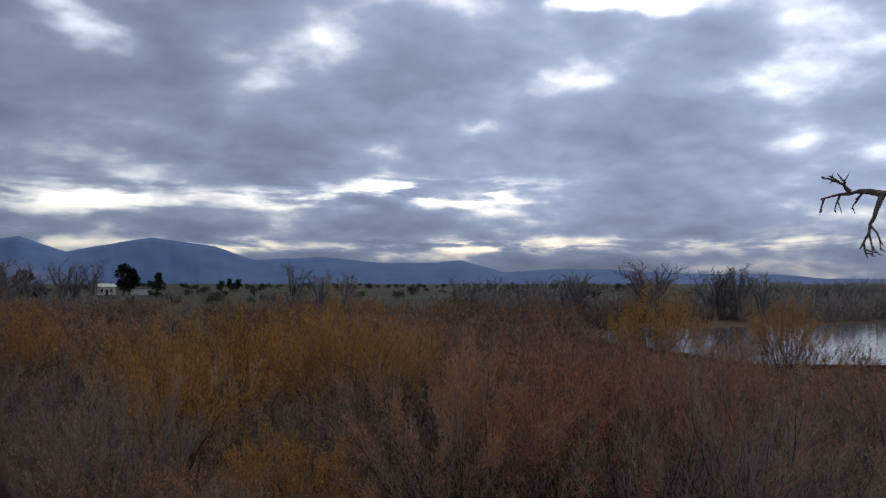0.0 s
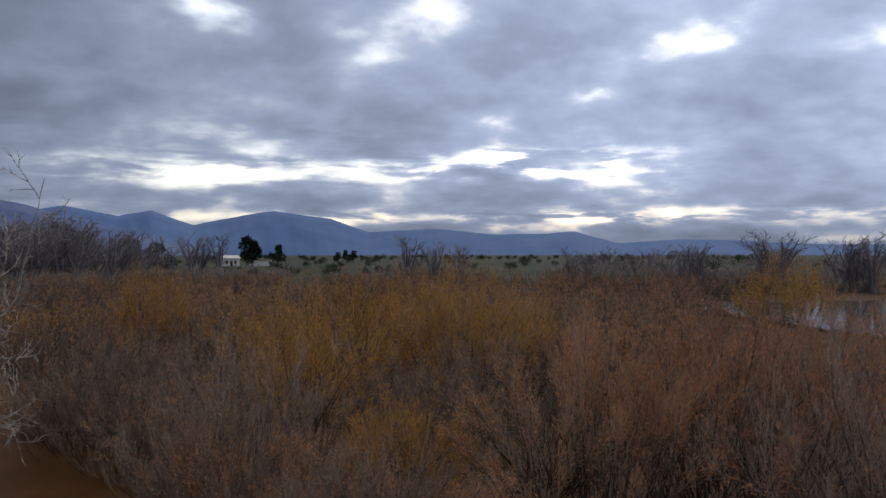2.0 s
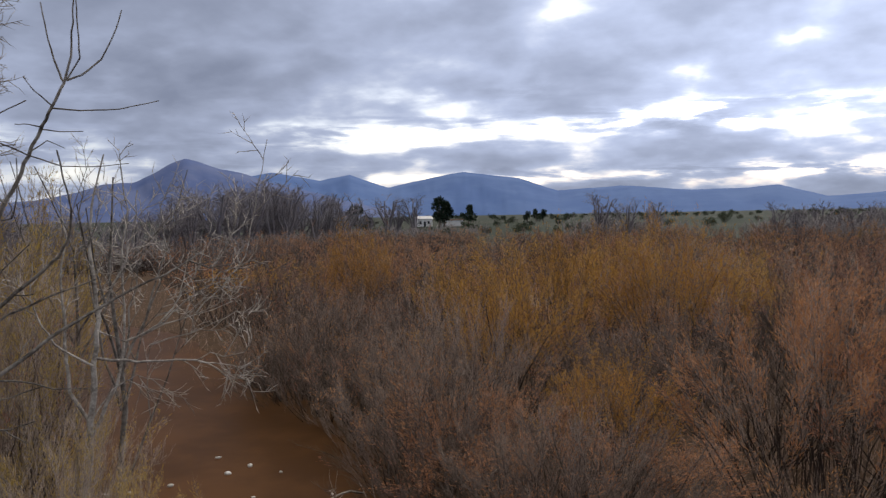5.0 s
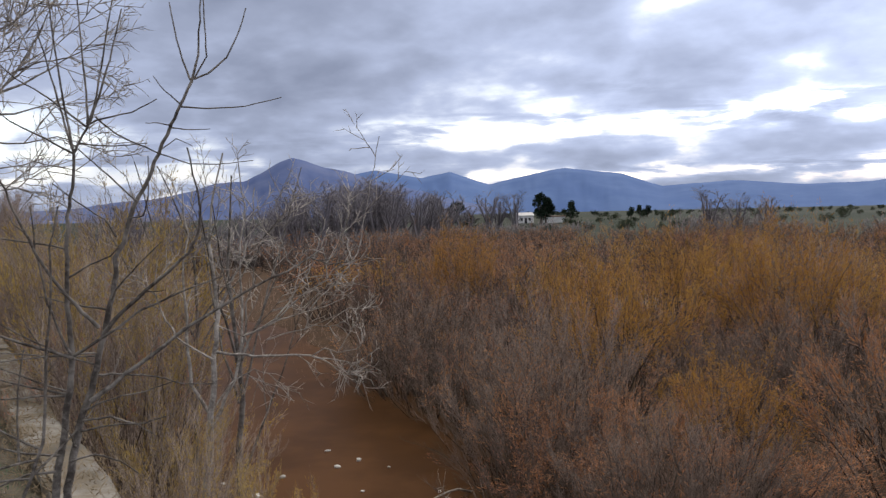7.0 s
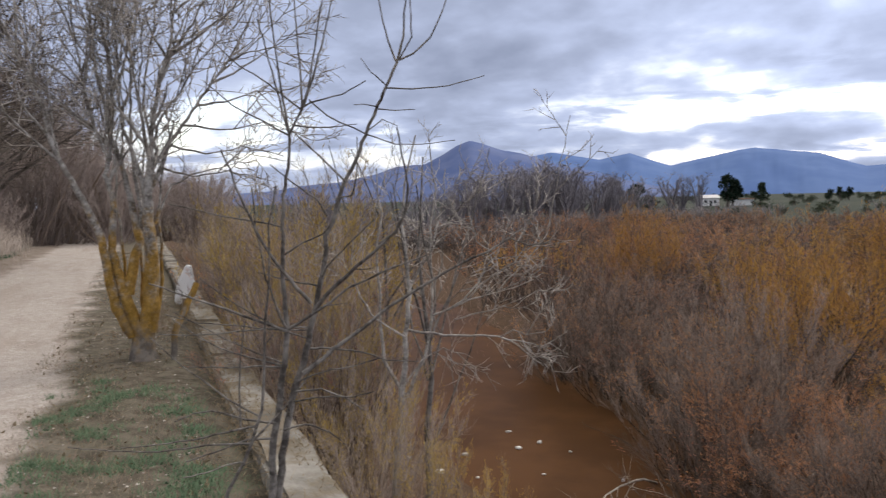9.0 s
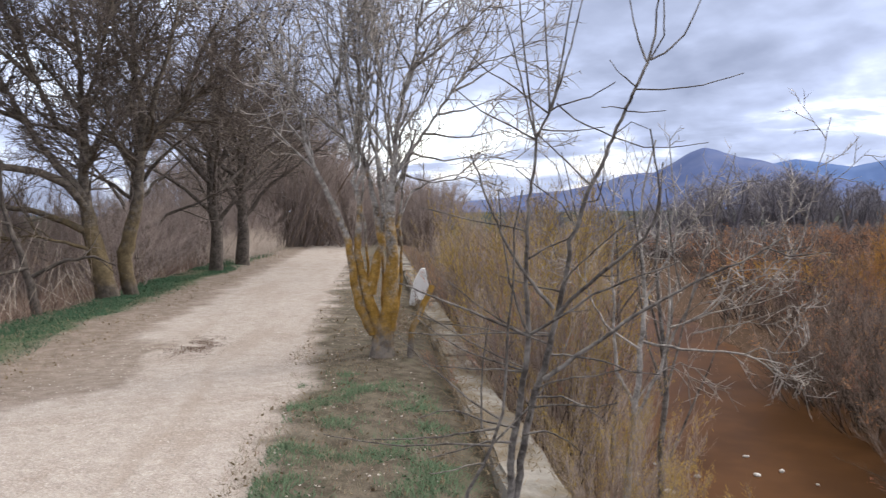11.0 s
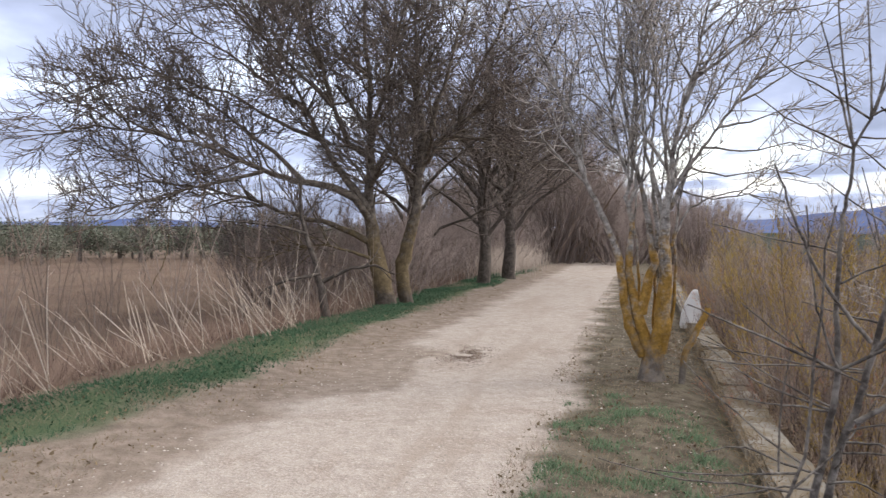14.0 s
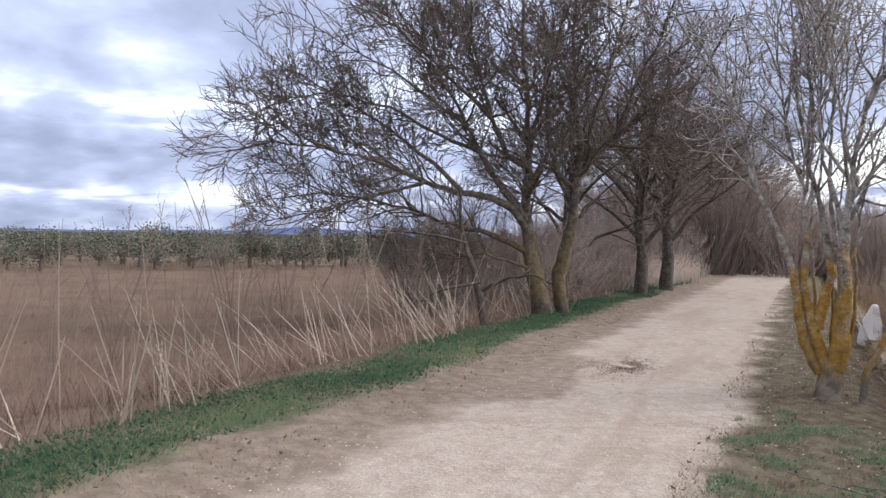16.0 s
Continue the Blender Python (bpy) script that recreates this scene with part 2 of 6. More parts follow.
def ground_build(n, s):
    p = place(n)
    x, y, z = n.xyz(p)
    v = n.math("ADD", n.math("MULTIPLY", x, 0.487), n.math("MULTIPLY", y, 0.873))
    edge = n.math("MULTIPLY", n.math("SUBTRACT", n.noise(p, 1.3, 4.0, 0.5), 0.5), 1.1)
    ve = n.math("ADD", v, edge)
    a, b, c = n.noise(p, 0.5, 5.0, 0.6), n.noise(p, 6.0, 6.0, 0.65), n.noise(p, 40.0, 4.0, 0.6)
    soil = n.mix(n.span(b, 0.35, 0.65), (0.075, 0.063, 0.046), (0.155, 0.13, 0.097))
    soil = n.mix(n.math("MULTIPLY", n.span(n.noise(p, 2.5, 5.0, 0.6), 0.5, 0.66), 0.2), soil, (0.075, 0.085, 0.045))
    green = n.math("MULTIPLY", n.span(ve, -5.1, -4.6), n.span(ve, -3.6, -4.1))
    soil = n.mix(n.math("MULTIPLY", green, n.span(a, 0.3, 0.48, 0.2, 0.85)), soil, (0.065, 0.10, 0.048))
    gravel = n.mix(n.span(b, 0.3, 0.7), (0.315, 0.27, 0.232), (0.41, 0.36, 0.317))
    gravel = n.mix(n.span(n.noise(p, 1.7, 6.0, 0.65, 0.6), 0.48, 0.66, 0.0, 0.65), gravel, (0.28, 0.228, 0.188))
    gravel = n.mix(n.span(n.noise(p, 14.0, 4.0, 0.6), 0.5, 0.68, 0.0, 0.4), gravel, (0.52, 0.47, 0.42))
    grit = n.noise(p, 95.0, 3.0, 0.6)
    gravel = n.mix(n.span(grit, 0.5, 0.68, 0.0, 0.4), gravel, (0.60, 0.545, 0.49))
    gravel = n.mix(n.span(grit, 0.46, 0.3, 0.0, 0.5), gravel, (0.24, 0.19, 0.155))
    gravel = n.mix(n.math("MULTIPLY", n.span(c, 0.52, 0.7), 0.35), gravel, (0.60, 0.545, 0.49))
    gravel = n.mix(n.math("MULTIPLY", n.span(c, 0.46, 0.3), 0.4), gravel, (0.25, 0.20, 0.16))
    # long paler wheel marks, and earth washed over the crown of the track
    run = n.add("ShaderNodeCombineXYZ", X=n.math("MULTIPLY", n.math("SUBTRACT", n.math("MULTIPLY", y, 0.487), n.math("MULTIPLY", x, 0.873)), 0.22), Y=n.math("MULTIPLY", v, 1.6), Z=0.0).outputs[0]
    gravel = n.mix(n.span(n.noise(run, 1.0, 5.0, 0.6, 0.4), 0.5, 0.66, 0.0, 0.55), gravel, (0.30, 0.245, 0.20))
    worn = n.mix(n.span(b, 0.3, 0.7), (0.17, 0.135, 0.108), (0.27, 0.222, 0.182))
    along_u = n.math("SUBTRACT", n.math("MULTIPLY", y, 0.487), n.math("MULTIPLY", x, 0.873))
    du = n.math("DIVIDE", n.math("SUBTRACT", along_u, 9.2), 1.9)
    dv = n.math("DIVIDE", n.math("ADD", ve, 2.85), 0.5)
    ring = n.math("ADD", n.math("MULTIPLY", du, du), n.math("MULTIPLY", dv, dv))
    gravel = n.mix(n.span(ring, 1.15, 0.55, 0.0, 0.85), gravel, worn)
    # road between its two verges, with a worn earthy shoulder on the field side
    on_road = n.math("MULTIPLY", n.span(ve, -3.25, -2.75), n.span(ve, -0.55, -0.95))
    shoulder = n.math("MULTIPLY", n.span(ve, -4.3, -3.7), n.span(ve, -2.4, -3.0))
    col = n.mix(shoulder, soil, worn)
    col = n.mix(on_road, col, gravel)
    far = n.mix(n.span(a, 0.4, 0.6), (0.125, 0.092, 0.07), (0.18, 0.135, 0.10))
    col = n.mix(n.span(ve, -4.2, -5.4), col, far)
    mud = n.mix(n.span(b, 0.35, 0.65), (0.055, 0.034, 0.02), (0.095, 0.056, 0.032))
    col = n.mix(n.span(z, -0.5, -1.3), col, mud)
    plain = n.mix(n.span(n.noise(p, 0.03, 4.0, 0.6), 0.42, 0.58), (0.026, 0.034, 0.02), (0.046, 0.048, 0.032))
    reach = n.add("ShaderNodeVectorMath", i0=p)
    reach.operation = "LENGTH"
    away = reach.outputs["Value"]
    col = n.mix(n.span(away, 70.0, 120.0), col, plain)
    n.put(s.inputs["Base Color"], col)
    bump(n, s, n.math("ADD", b, n.math("MULTIPLY", c, 0.6)), 0.8, 0.03)


GROUND = material("earth_and_gravel", ground_build, 0.95)


def water_build(tint, rough, shine=0.5):
    def build(n, s):
        p = place(n)
        n.put(s.inputs["Base Color"], n.mix(n.span(n.noise(p, 0.8, 4.0), 0.35, 0.65), tint, tuple(c * 0.7 for c in tint)))
        s.inputs["Roughness"].default_value = rough
        s.inputs["IOR"].default_value = 1.33
        s.inputs["Specular IOR Level"].default_value = shine
        bump(n, s, n.noise(p, 5.0, 3.0), 0.06, 0.01)
    return build


MUDDY = material("muddy_brown_water", water_build((0.095, 0.045, 0.018), 0.35, 0.02))
RIVER = material("river_water", water_build((0.09, 0.085, 0.08), 0.08))


def concrete_build(n, s):
    p = place(n)
    a, b = n.noise(p, 2.0, 6.0, 0.65), n.noise(p, 30.0, 5.0, 0.6)
    col = n.mix(n.span(a, 0.35, 0.65), (0.13, 0.116, 0.096), (0.30, 0.278, 0.242))
    col = n.mix(n.math("MULTIPLY", n.span(b, 0.5, 0.75), 0.22), col, (0.2, 0.175, 0.14))
    col = n.mix(n.span(n.noise(p, 3.0, 6.0, 0.65), 0.44, 0.62, 0.0, 0.75), col, (0.17, 0.135, 0.09))
    n.put(s.inputs["Base Color"], col)
    bump(n, s, n.math("ADD", a, b), 0.6, 0.01)


CONCRETE = material("weathered_concrete", concrete_build, 0.9)


def plain_build(a, b, scale):
    def build(n, s):
        n.put(s.inputs["Base Color"], n.mix(n.span(n.noise(place(n), scale, 6.0, 0.6), 0.35, 0.65), a, b))
    return build


STONE = material("pale_river_stone", plain_build((0.45, 0.42, 0.38), (0.72, 0.70, 0.66), 14.0))
GRIT = material("grey_buff_gravel", plain_build((0.27, 0.235, 0.205), (0.50, 0.45, 0.40), 22.0))
# aerial haze is put into the base colour: range and hills are tinted blue
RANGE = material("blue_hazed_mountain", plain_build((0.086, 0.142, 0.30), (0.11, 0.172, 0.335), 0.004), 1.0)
RANGE_NEAR = material("haze_blue_wooded_hill", plain_build((0.08, 0.112, 0.235), (0.12, 0.148, 0.262), 0.008), 1.0)
RENDERED = material("whitewashed_render", plain_build((0.68, 0.67, 0.65), (0.8, 0.79, 0.77), 1.5))
ROOF = material("clay_roof_tiles", plain_build((0.32, 0.20, 0.14), (0.45, 0.30, 0.22), 3.0))
ROOF_PALE = material("pale_sunlit_roof", plain_build((0.55, 0.52, 0.49), (0.68, 0.66, 0.63), 2.0))
DARK = material("dark_window_glass", plain_build((0.02, 0.02, 0.025), (0.04, 0.04, 0.045), 2.0), 0.2)


# ---- geometry helpers ----
U, N = Vector((-0.873, 0.487, 0)), Vector((0.487, 0.873, 0))  # along the road, and from it towards the river


def spot(u, v, z=0.0):
    """A place u metres along the road and v metres towards the river."""
    return U * u + N * v + Vector((0, 0, z))


def uv_of(x, y):
    return x * U.x + y * U.y, x * N.x + y * N.y


def smooth(a, b, x):
    t = min(1.0, max(0.0, (x - a) / (b - a)))
    return t * t * (3 - 2 * t)


def height(x, y):
    """The ground's height: a flat bank with the road, a drop at the wall to the river bed, and the plain beyond."""
    u, v = uv_of(x, y)
    r = math.hypot(x, y)
    wave = noise.noise((x * 0.15, y * 0.15, 0.3))
    small = noise.noise((x * 0.9, y * 0.9, 5.0))
    if v < 0.8:
        h = -0.5 * smooth(-4.6, -8.5, v) + 0.02 * small * (1 if -3.4 < v < -0.6 else 2.0)
        h += 0.06 * smooth(-3.1, -4.2, v) - 0.10 * smooth(0.25, 0.6, v)
    else:
        h = -0.9 - 1.3 * smooth(0.8, 4.6, v) + 0.12 * wave + 0.05 * small
        h += 0.32 * smooth(7.2, 9.5, v + 0.8 * wave)
        h += 1.9 * smooth(80, 190, v)
    return h * (1 - smooth(400, 1200, r))


class Geo:
    """Gathers tubes, spikes and leaves into one mesh."""

    def __init__(self):
        self.v, self.f = [], []

    def tube(self, pts, rad, sides=5, cap=False):
        pts = [Vector(p) for p in pts]
        run = (pts[-1] - pts[0]).normalized()
        a = run.cross(Vector((0.3, 0.8, 0.52)) if abs(run.y) < 0.8 else Vector((1, 0.1, 0))).normalized()
        b = run.cross(a)
        base = len(self.v)
        for p, r in zip(pts, rad):
            for i in range(sides):
                t = math.tau * i / sides
                self.v.append(p + (a * math.cos(t) + b * math.sin(t)) * r)
        for k in range(len(pts) - 1):
            for i in range(sides):
                j = (i + 1) % sides
                o = base + k * sides
                self.f.append((o + i, o + j, o + sides + j, o + sides + i))
        if cap:
            self.f.append(tuple(base + (len(pts) - 1) * sides + i for i in range(sides)))
            self.f.append(tuple(base + i for i in reversed(range(sides))))

    def spike(self, p, q, r):
        d = (q - p).normalized()
        a = d.orthogonal().normalized() * r
        b = d.cross(a)
        o = len(self.v)
        self.v += [p + a, p - a * 0.5 + b * 0.87, p - a * 0.5 - b * 0.87, q]
        self.f += [(o, o + 1, o + 3), (o + 1, o + 2, o + 3), (o + 2, o, o + 3)]

    def leaf(self, p, d, long, wide):
        side = d.cross(Vector((random.uniform(-1, 1), random.uniform(-1, 1), random.uniform(-1, 1)))).normalized()
        fold = d.cross(side) * wide * 0.4
        o = len(self.v)
        self.v += [p, p + d * long * 0.5 + side * wide + fold, p + d * long, p + d * long * 0.5 - side * wide + fold]
        self.f += [(o, o + 1, o + 2), (o, o + 2, o + 3)]

    def mesh(self, name, mat):
        me = bpy.data.meshes.new(name)
        me.from_pydata([tuple(p) for p in self.v], [], self.f)
        me.materials.append(mat)
        if len(self.f) > 0:
            me.polygons.foreach_set("use_smooth", [True] * len(self.f))
        me.update()
        return me


def part(name, data, parent, label=""):
    ob = new(name, data)
    ob.parent = parent
    return tagged(ob, label) if label else ob


def thing(name, label, category, group="", kind="", m=None):
    ob = new(name)
    if m is not None:
        ob.matrix_basis = m
    return tagged(ob, label, category, group, kind)


def rnd(a, b):
    return random.uniform(a, b)


def wobbly(d, amount):
    return (d + Vector((rnd(-1, 1), rnd(-1, 1), rnd(-1, 1))) * amount).normalized()


def limb_path(p, d, length, segs, bend, rise):
    pts = [p.copy()]
    for _ in range(segs):
        d = wobbly(d, bend)
        d = (d + Vector((0, 0, rise))).normalized()
        pts.append(pts[-1] + d * (length / segs))
    return pts


def along(pts, t):
    """Place and direction at the share t of a path."""
    x = t * (len(pts) - 1)
    k = min(int(x), len(pts) - 2)
    return pts[k].lerp(pts[k + 1], x - k), (pts[k + 1] - pts[k]).normalized()


def branch_out(wood, twigs, pts, r0, r1, level, spec, least=0.003):
    """Children along a limb. spec: per level (count, length, spread, bend, rise)."""
    count, long, spread, bend, rise = spec[level]
    last = level == len(spec) - 1
    total = sum((b - a).length for a, b in zip(pts, pts[1:]))
    for i in range(count):
        t = 0.22 + 0.78 * (i + rnd(0.0, 1.0)) / count
        p, d = along(pts, min(t, 0.999))
        side = d.orthogonal().normalized()
        side = Matrix.Rotation(rnd(0, math.tau), 3, d) @ side
        nd = (d * (1 - spread) + side * spread + Vector((0, 0, rise * 0.5))).normalized()
        ln = long * rnd(0.55, 1.15) * (1.15 - 0.55 * t)
        r = r0 + (r1 - r0) * t
        if last:
            mid = p + nd * ln * 0.55
            end = mid + wobbly(nd + Vector((0, 0, rise)), 0.35) * ln * 0.5
            rr = min(0.010, max(least, r * 0.55))
            twigs.tube([p, mid], [rr, rr * 0.8], 3)
            twigs.spike(mid, end, rr * 0.8)
        else:
            path = limb_path(p, nd, ln, (5, 3, 2)[min(level, 2)], bend, rise)
            rr = max(least * 1.5, r * rnd(0.4, 0.6))
            target = wood if level == 0 else twigs
            target.tube(path, [rr * (1 - 0.65 * k / (len(path) - 1)) for k in range(len(path))], 5 if level == 0 else 3)
            branch_out(wood, twigs, path, rr, rr * 0.35, level + 1, spec, least)


# ---- ground, wall, water, hills ----
def ground_sheet():
    rings = [0.0]
    step = 0.16
    while rings[-1] < 4900:
        rings.append(rings[-1] + step)
        step = min(step * (1.018 if rings[-1] < 40 else 1.09), 400)
    count = 220
    verts, faces = [(0, 0, height(0, 0))], []
    for r in rings[1:]:
        for i in range(count):
            a = math.tau * i / count
            x, y = r * math.cos(a), r * math.sin(a)
            u, v = uv_of(x, y)
            if 0.35 < v < 1.2 and r < 80:  # the step under the wall
                nv = 0.66 if v < 0.8 else 0.94
                x, y = (U * u + N * nv).xy
                verts.append((x, y, height(x, y)))
                continue
            verts.append((x, y, height(x, y)))
    for k in range(len(rings) - 1):
        for i in range(count):
            j = (i + 1) % count
            if k == 0:
                faces.append((0, 1 + i, 1 + j))
            else:
                o, q = 1 + (k - 1) * count, 1 + k * count
                faces.append((o + i, q + i, q + j, o + j))
    me = bpy.data.meshes.new("ground")
    me.from_pydata(verts, [], faces)
    me.materials.append(GROUND)
    me.polygons.foreach_set("use_smooth", [True] * len(faces))
    return tagged(new("ground", me), "earth bank with a pale gravel track, river bed and plain", "ground", kind="structure")


ground_sheet()


def bevelled_box(size, bevel=0.02, jitter=0.0, cuts=0):
    bm = bmesh.new()
    bmesh.ops.create_cube(bm, size=1.0)
    bmesh.ops.scale(bm, vec=size, verts=bm.verts)
    if cuts:
        bmesh.ops.subdivide_edges(bm, edges=bm.edges[:], cuts=cuts, use_grid_fill=True)
    if bevel:
        hard = [e for e in bm.edges if e.calc_face_angle(0) > 1.0]
        bmesh.ops.bevel(bm, geom=hard, offset=bevel, segments=2, affect="EDGES")
    for vert in bm.verts:
        if jitter:
            n = noise.noise_vector(vert.co * 3.0)
            vert.co += n * jitter
    return bm


def to_mesh(bm, name, mat, shade=False):
    me = bpy.data.meshes.new(name)
    bm.to_mesh(me)
    bm.free()
    me.materials.append(mat)
    if shade:
        me.polygons.foreach_set("use_smooth", [True] * len(me.polygons))
    return me


def wall():
    """A low retaining wall of cast concrete lengths along the bank's edge."""
    holder = thing("wall_river", "weathered concrete retaining wall along the river bank", "wall", kind="structure")
    turn = Matrix.Rotation(math.atan2(U.y, U.x), 4, "Z")
    me = None
    for i in range(26):
        if me is None or i % 5 == 0:
            me = to_mesh(bevelled_box((2.49, 0.33, 2.3), 0.03, 0.035, 7), "wall_length", CONCRETE)
        ob = part("wall_length", me, holder)
        ob.matrix_basis = Matrix.Translation(spot(-12 + 2.5 * i, 0.80 + 0.012 * math.sin(i * 2.1), -1.12 + 0.02 * math.sin(i * 1.3))) @ turn


wall()


def sheet(name, label, mat, pts, z, kind="structure"):
    bm = bmesh.new()
    bm.faces.new([bm.verts.new((x, y, z)) for x, y in pts])
    return tagged(new(name, to_mesh(bm, name, mat)), label, "water", kind=kind)


sheet("water", "shallow muddy brown backwater among the shrubs", MUDDY, [tuple(spot(u, v).xy) for u, v in ((-25, 3.0), (40, 3.0), (40, 10.0), (-25, 10.0))], -1.97)
sheet("water_river", "wide pale river reflecting the clouds", RIVER, [(13, 34), (26, 33), (60, 55), (60, 84), (30, 66), (7, 56)], -1.72)


def ridge(name, label, mat, dist, deep, profile, rough):
    """A mountain range round part of the horizon: the skyline falls away to both sides as spurs and gullies."""
    lo, hi = profile[0][0], profile[-1][0]
    cols, rows = int((hi - lo) * 6), 14
    azs, els = [a for a, _ in profile], [e for _, e in profile]
    verts, faces = [], []
    for i in range(cols + 1):
        a = lo + (hi - lo) * i / cols
        e = float(np.interp(a, azs, els))
        e += rough * noise.fractal((a * 0.35, dist * 0.01, 0), 0.9, 2.0, 4)
        for k in range(rows + 1):
            t = k / rows
            s = 1 - abs(2 * t - 1)
            r = dist + deep * (t - 0.5)
            spur = 1 + 0.22 * noise.fractal((a * 0.5, t * 4, dist * 0.02), 0.9, 2.0, 4) * (1 - s) * 2
            z = -2 + (dist * math.tan(radians(max(e, 0.02))) + EYE + 2) * (s ** 0.85) * (1 if k == rows // 2 else min(1.0, spur))
            p = dir_of(a, 0) * r
            verts.append((p.x, p.y, z))
    for i in range(cols):
        for k in range(rows):
            o = i * (rows + 1) + k
            faces.append((o, o + 1, o + rows + 2, o + rows + 1))
    me = bpy.data.meshes.new(name)
    me.from_pydata(verts, [], faces)
    me.materials.append(mat)
    me.polygons.foreach_set("use_smooth", [True] * len(faces))
    return tagged(new(name, me), label, "mountains", kind="structure")


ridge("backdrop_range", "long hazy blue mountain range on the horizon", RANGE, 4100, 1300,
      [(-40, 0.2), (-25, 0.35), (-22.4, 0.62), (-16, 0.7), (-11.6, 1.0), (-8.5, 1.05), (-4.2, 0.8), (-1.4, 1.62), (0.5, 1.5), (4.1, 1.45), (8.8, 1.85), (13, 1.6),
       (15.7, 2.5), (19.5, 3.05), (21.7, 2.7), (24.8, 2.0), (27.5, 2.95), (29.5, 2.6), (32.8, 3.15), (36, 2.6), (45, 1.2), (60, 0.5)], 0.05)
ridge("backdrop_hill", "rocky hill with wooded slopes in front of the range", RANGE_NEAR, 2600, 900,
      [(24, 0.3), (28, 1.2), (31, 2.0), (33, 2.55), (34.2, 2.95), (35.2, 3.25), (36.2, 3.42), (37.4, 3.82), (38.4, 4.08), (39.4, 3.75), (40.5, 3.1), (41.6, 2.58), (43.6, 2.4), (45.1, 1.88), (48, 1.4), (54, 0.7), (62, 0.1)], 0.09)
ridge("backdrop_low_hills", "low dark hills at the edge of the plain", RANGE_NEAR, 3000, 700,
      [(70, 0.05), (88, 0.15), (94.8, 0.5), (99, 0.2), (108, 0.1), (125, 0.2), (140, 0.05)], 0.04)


# ---- shrubs of the river bed ----
def shrub_meshes(seed, stems, high, wide, leafy, foliage, stem_mat, fine=1.0, droop=0.0, thick=1.0, start=0.62):
    """Stems fanning up from a stool into a dome of fine twigs, with feathery foliage near the tips."""
    random.seed(seed)
    twig, leaf, stem_geo = Geo(), Geo(), Geo()
    main = []
    kids = int(16 * fine)
    for s in range(stems):
        a = rnd(0, math.tau)
        q = math.sqrt(rnd(0, 1))
        foot = Vector((q * wide * 0.17 * math.cos(a), q * wide * 0.17 * math.sin(a), -0.12))
        tilt = radians(rnd(0, 14) + 33 * q)
        aa = a + rnd(-0.6, 0.6)
        d = Vector((math.sin(tilt) * math.cos(aa), math.sin(tilt) * math.sin(aa), math.cos(tilt)))
        ln = high * rnd(0.8, 1.1) * (1.0 - 0.22 * q * q)
        path = limb_path(foot, d, ln, 6, 0.27, 0.09 - droop)
        r0 = rnd(0.006, 0.013) * thick
        radii = [r0 * k for k in (1.0, 0.88, 0.74, 0.6, 0.45, 0.3, 0.12)]
        if s < 4:
            g = Geo()
            g.tube(path, [r * 1.9 for r in radii], 5)
            main.append(g.mesh("stem", STEM_TAN if stem_mat in (STEM_TAN, STEM_MAUVE, STEM_PALE) else BARK_DARK))
        else:
            stem_geo.tube(path, radii, 3)
        for _ in range(kids):
            t = min(0.99, 0.34 + 0.66 * rnd(0, 1) ** 0.5)
            p, dd = along(path, t)
            nd = wobbly(dd + Vector((0, 0, 0.2 - droop * 3)), 0.55)
            e = p + nd * ln * rnd(0.08, 0.2)
            w = rnd(0.0025, 0.0048) * thick / math.sqrt(fine)
            knee = p.lerp(e, 0.5) + Vector((rnd(-1, 1), rnd(-1, 1), rnd(-0.4, 1))) * ln * 0.018
            twig.spike(p, knee, w)
            twig.spike(knee, e + Vector((0, 0, 0.03 * ln)), w * 0.75)
            for _ in range(3 if fine > 0.6 else 2):
                m = p.lerp(e, rnd(0.15, 0.95))
                twig.spike(m, m + wobbly(nd + Vector((0, 0, 0.2 - droop * 3)), 0.8) * ln * rnd(0.04, 0.1), w * 0.7)
            if rnd(0, 1) < leafy * smooth(start, start + 0.3, t):
                for _ in range(int(18 * fine)):
                    m = p.lerp(e, rnd(0.0, 1.15)) + Vector((rnd(-1, 1), rnd(-1, 1), rnd(-1, 1))) * 0.05
                    leaf.leaf(m, wobbly(nd, 0.55), rnd(0.03, 0.075) / fine ** 0.6, rnd(0.0016, 0.0034) * (1.4 if foliage is FOLIAGE_YELLOW else 1.3) * thick ** 0.5 / fine ** 0.55)
    # STEM shrubs get stems with the inner shade in their colour
    main.append(stem_geo.mesh("stool", STEM_SHADED if stem_mat is STEM else stem_mat))
    return main, twig.mesh("twigs", stem_mat), leaf.mesh("foliage", foliage)


def shrub_set(seed, count, *args, **more):
    return [shrub_meshes(seed + i, *args, **more) for i in range(count)]


NEAR_SHRUBS = {
    "russet": shrub_set(10, 4, 74, 2.1, 2.6, 0.95, FOLIAGE, STEM),
    "bare": shrub_set(30, 4, 76, 2.05, 2.6, 0.22, FOLIAGE, STEM, start=0.75),
    "yellow": shrub_set(50, 3, 66, 2.1, 1.9, 0.9, FOLIAGE_YELLOW, STEM, start=0.42),
    "gold": shrub_set(60, 4, 74, 2.15, 2.4, 1.0, FOLIAGE_YELLOW, STEM, start=0.62),
    "olive": shrub_set(70, 4, 26, 2.1, 2.0, 0.7, FOLIAGE_OLIVE, STEM_TAN, start=0.3),
    "tan": shrub_set(80, 3, 28, 2.1, 2.2, 0.2, FOLIAGE_OLIVE, STEM_PALE),
    "grey": shrub_set(90, 4, 40, 1.7, 3.0, 0.02, FOLIAGE, STEM_GREY, droop=0.07, thick=0.75),
}
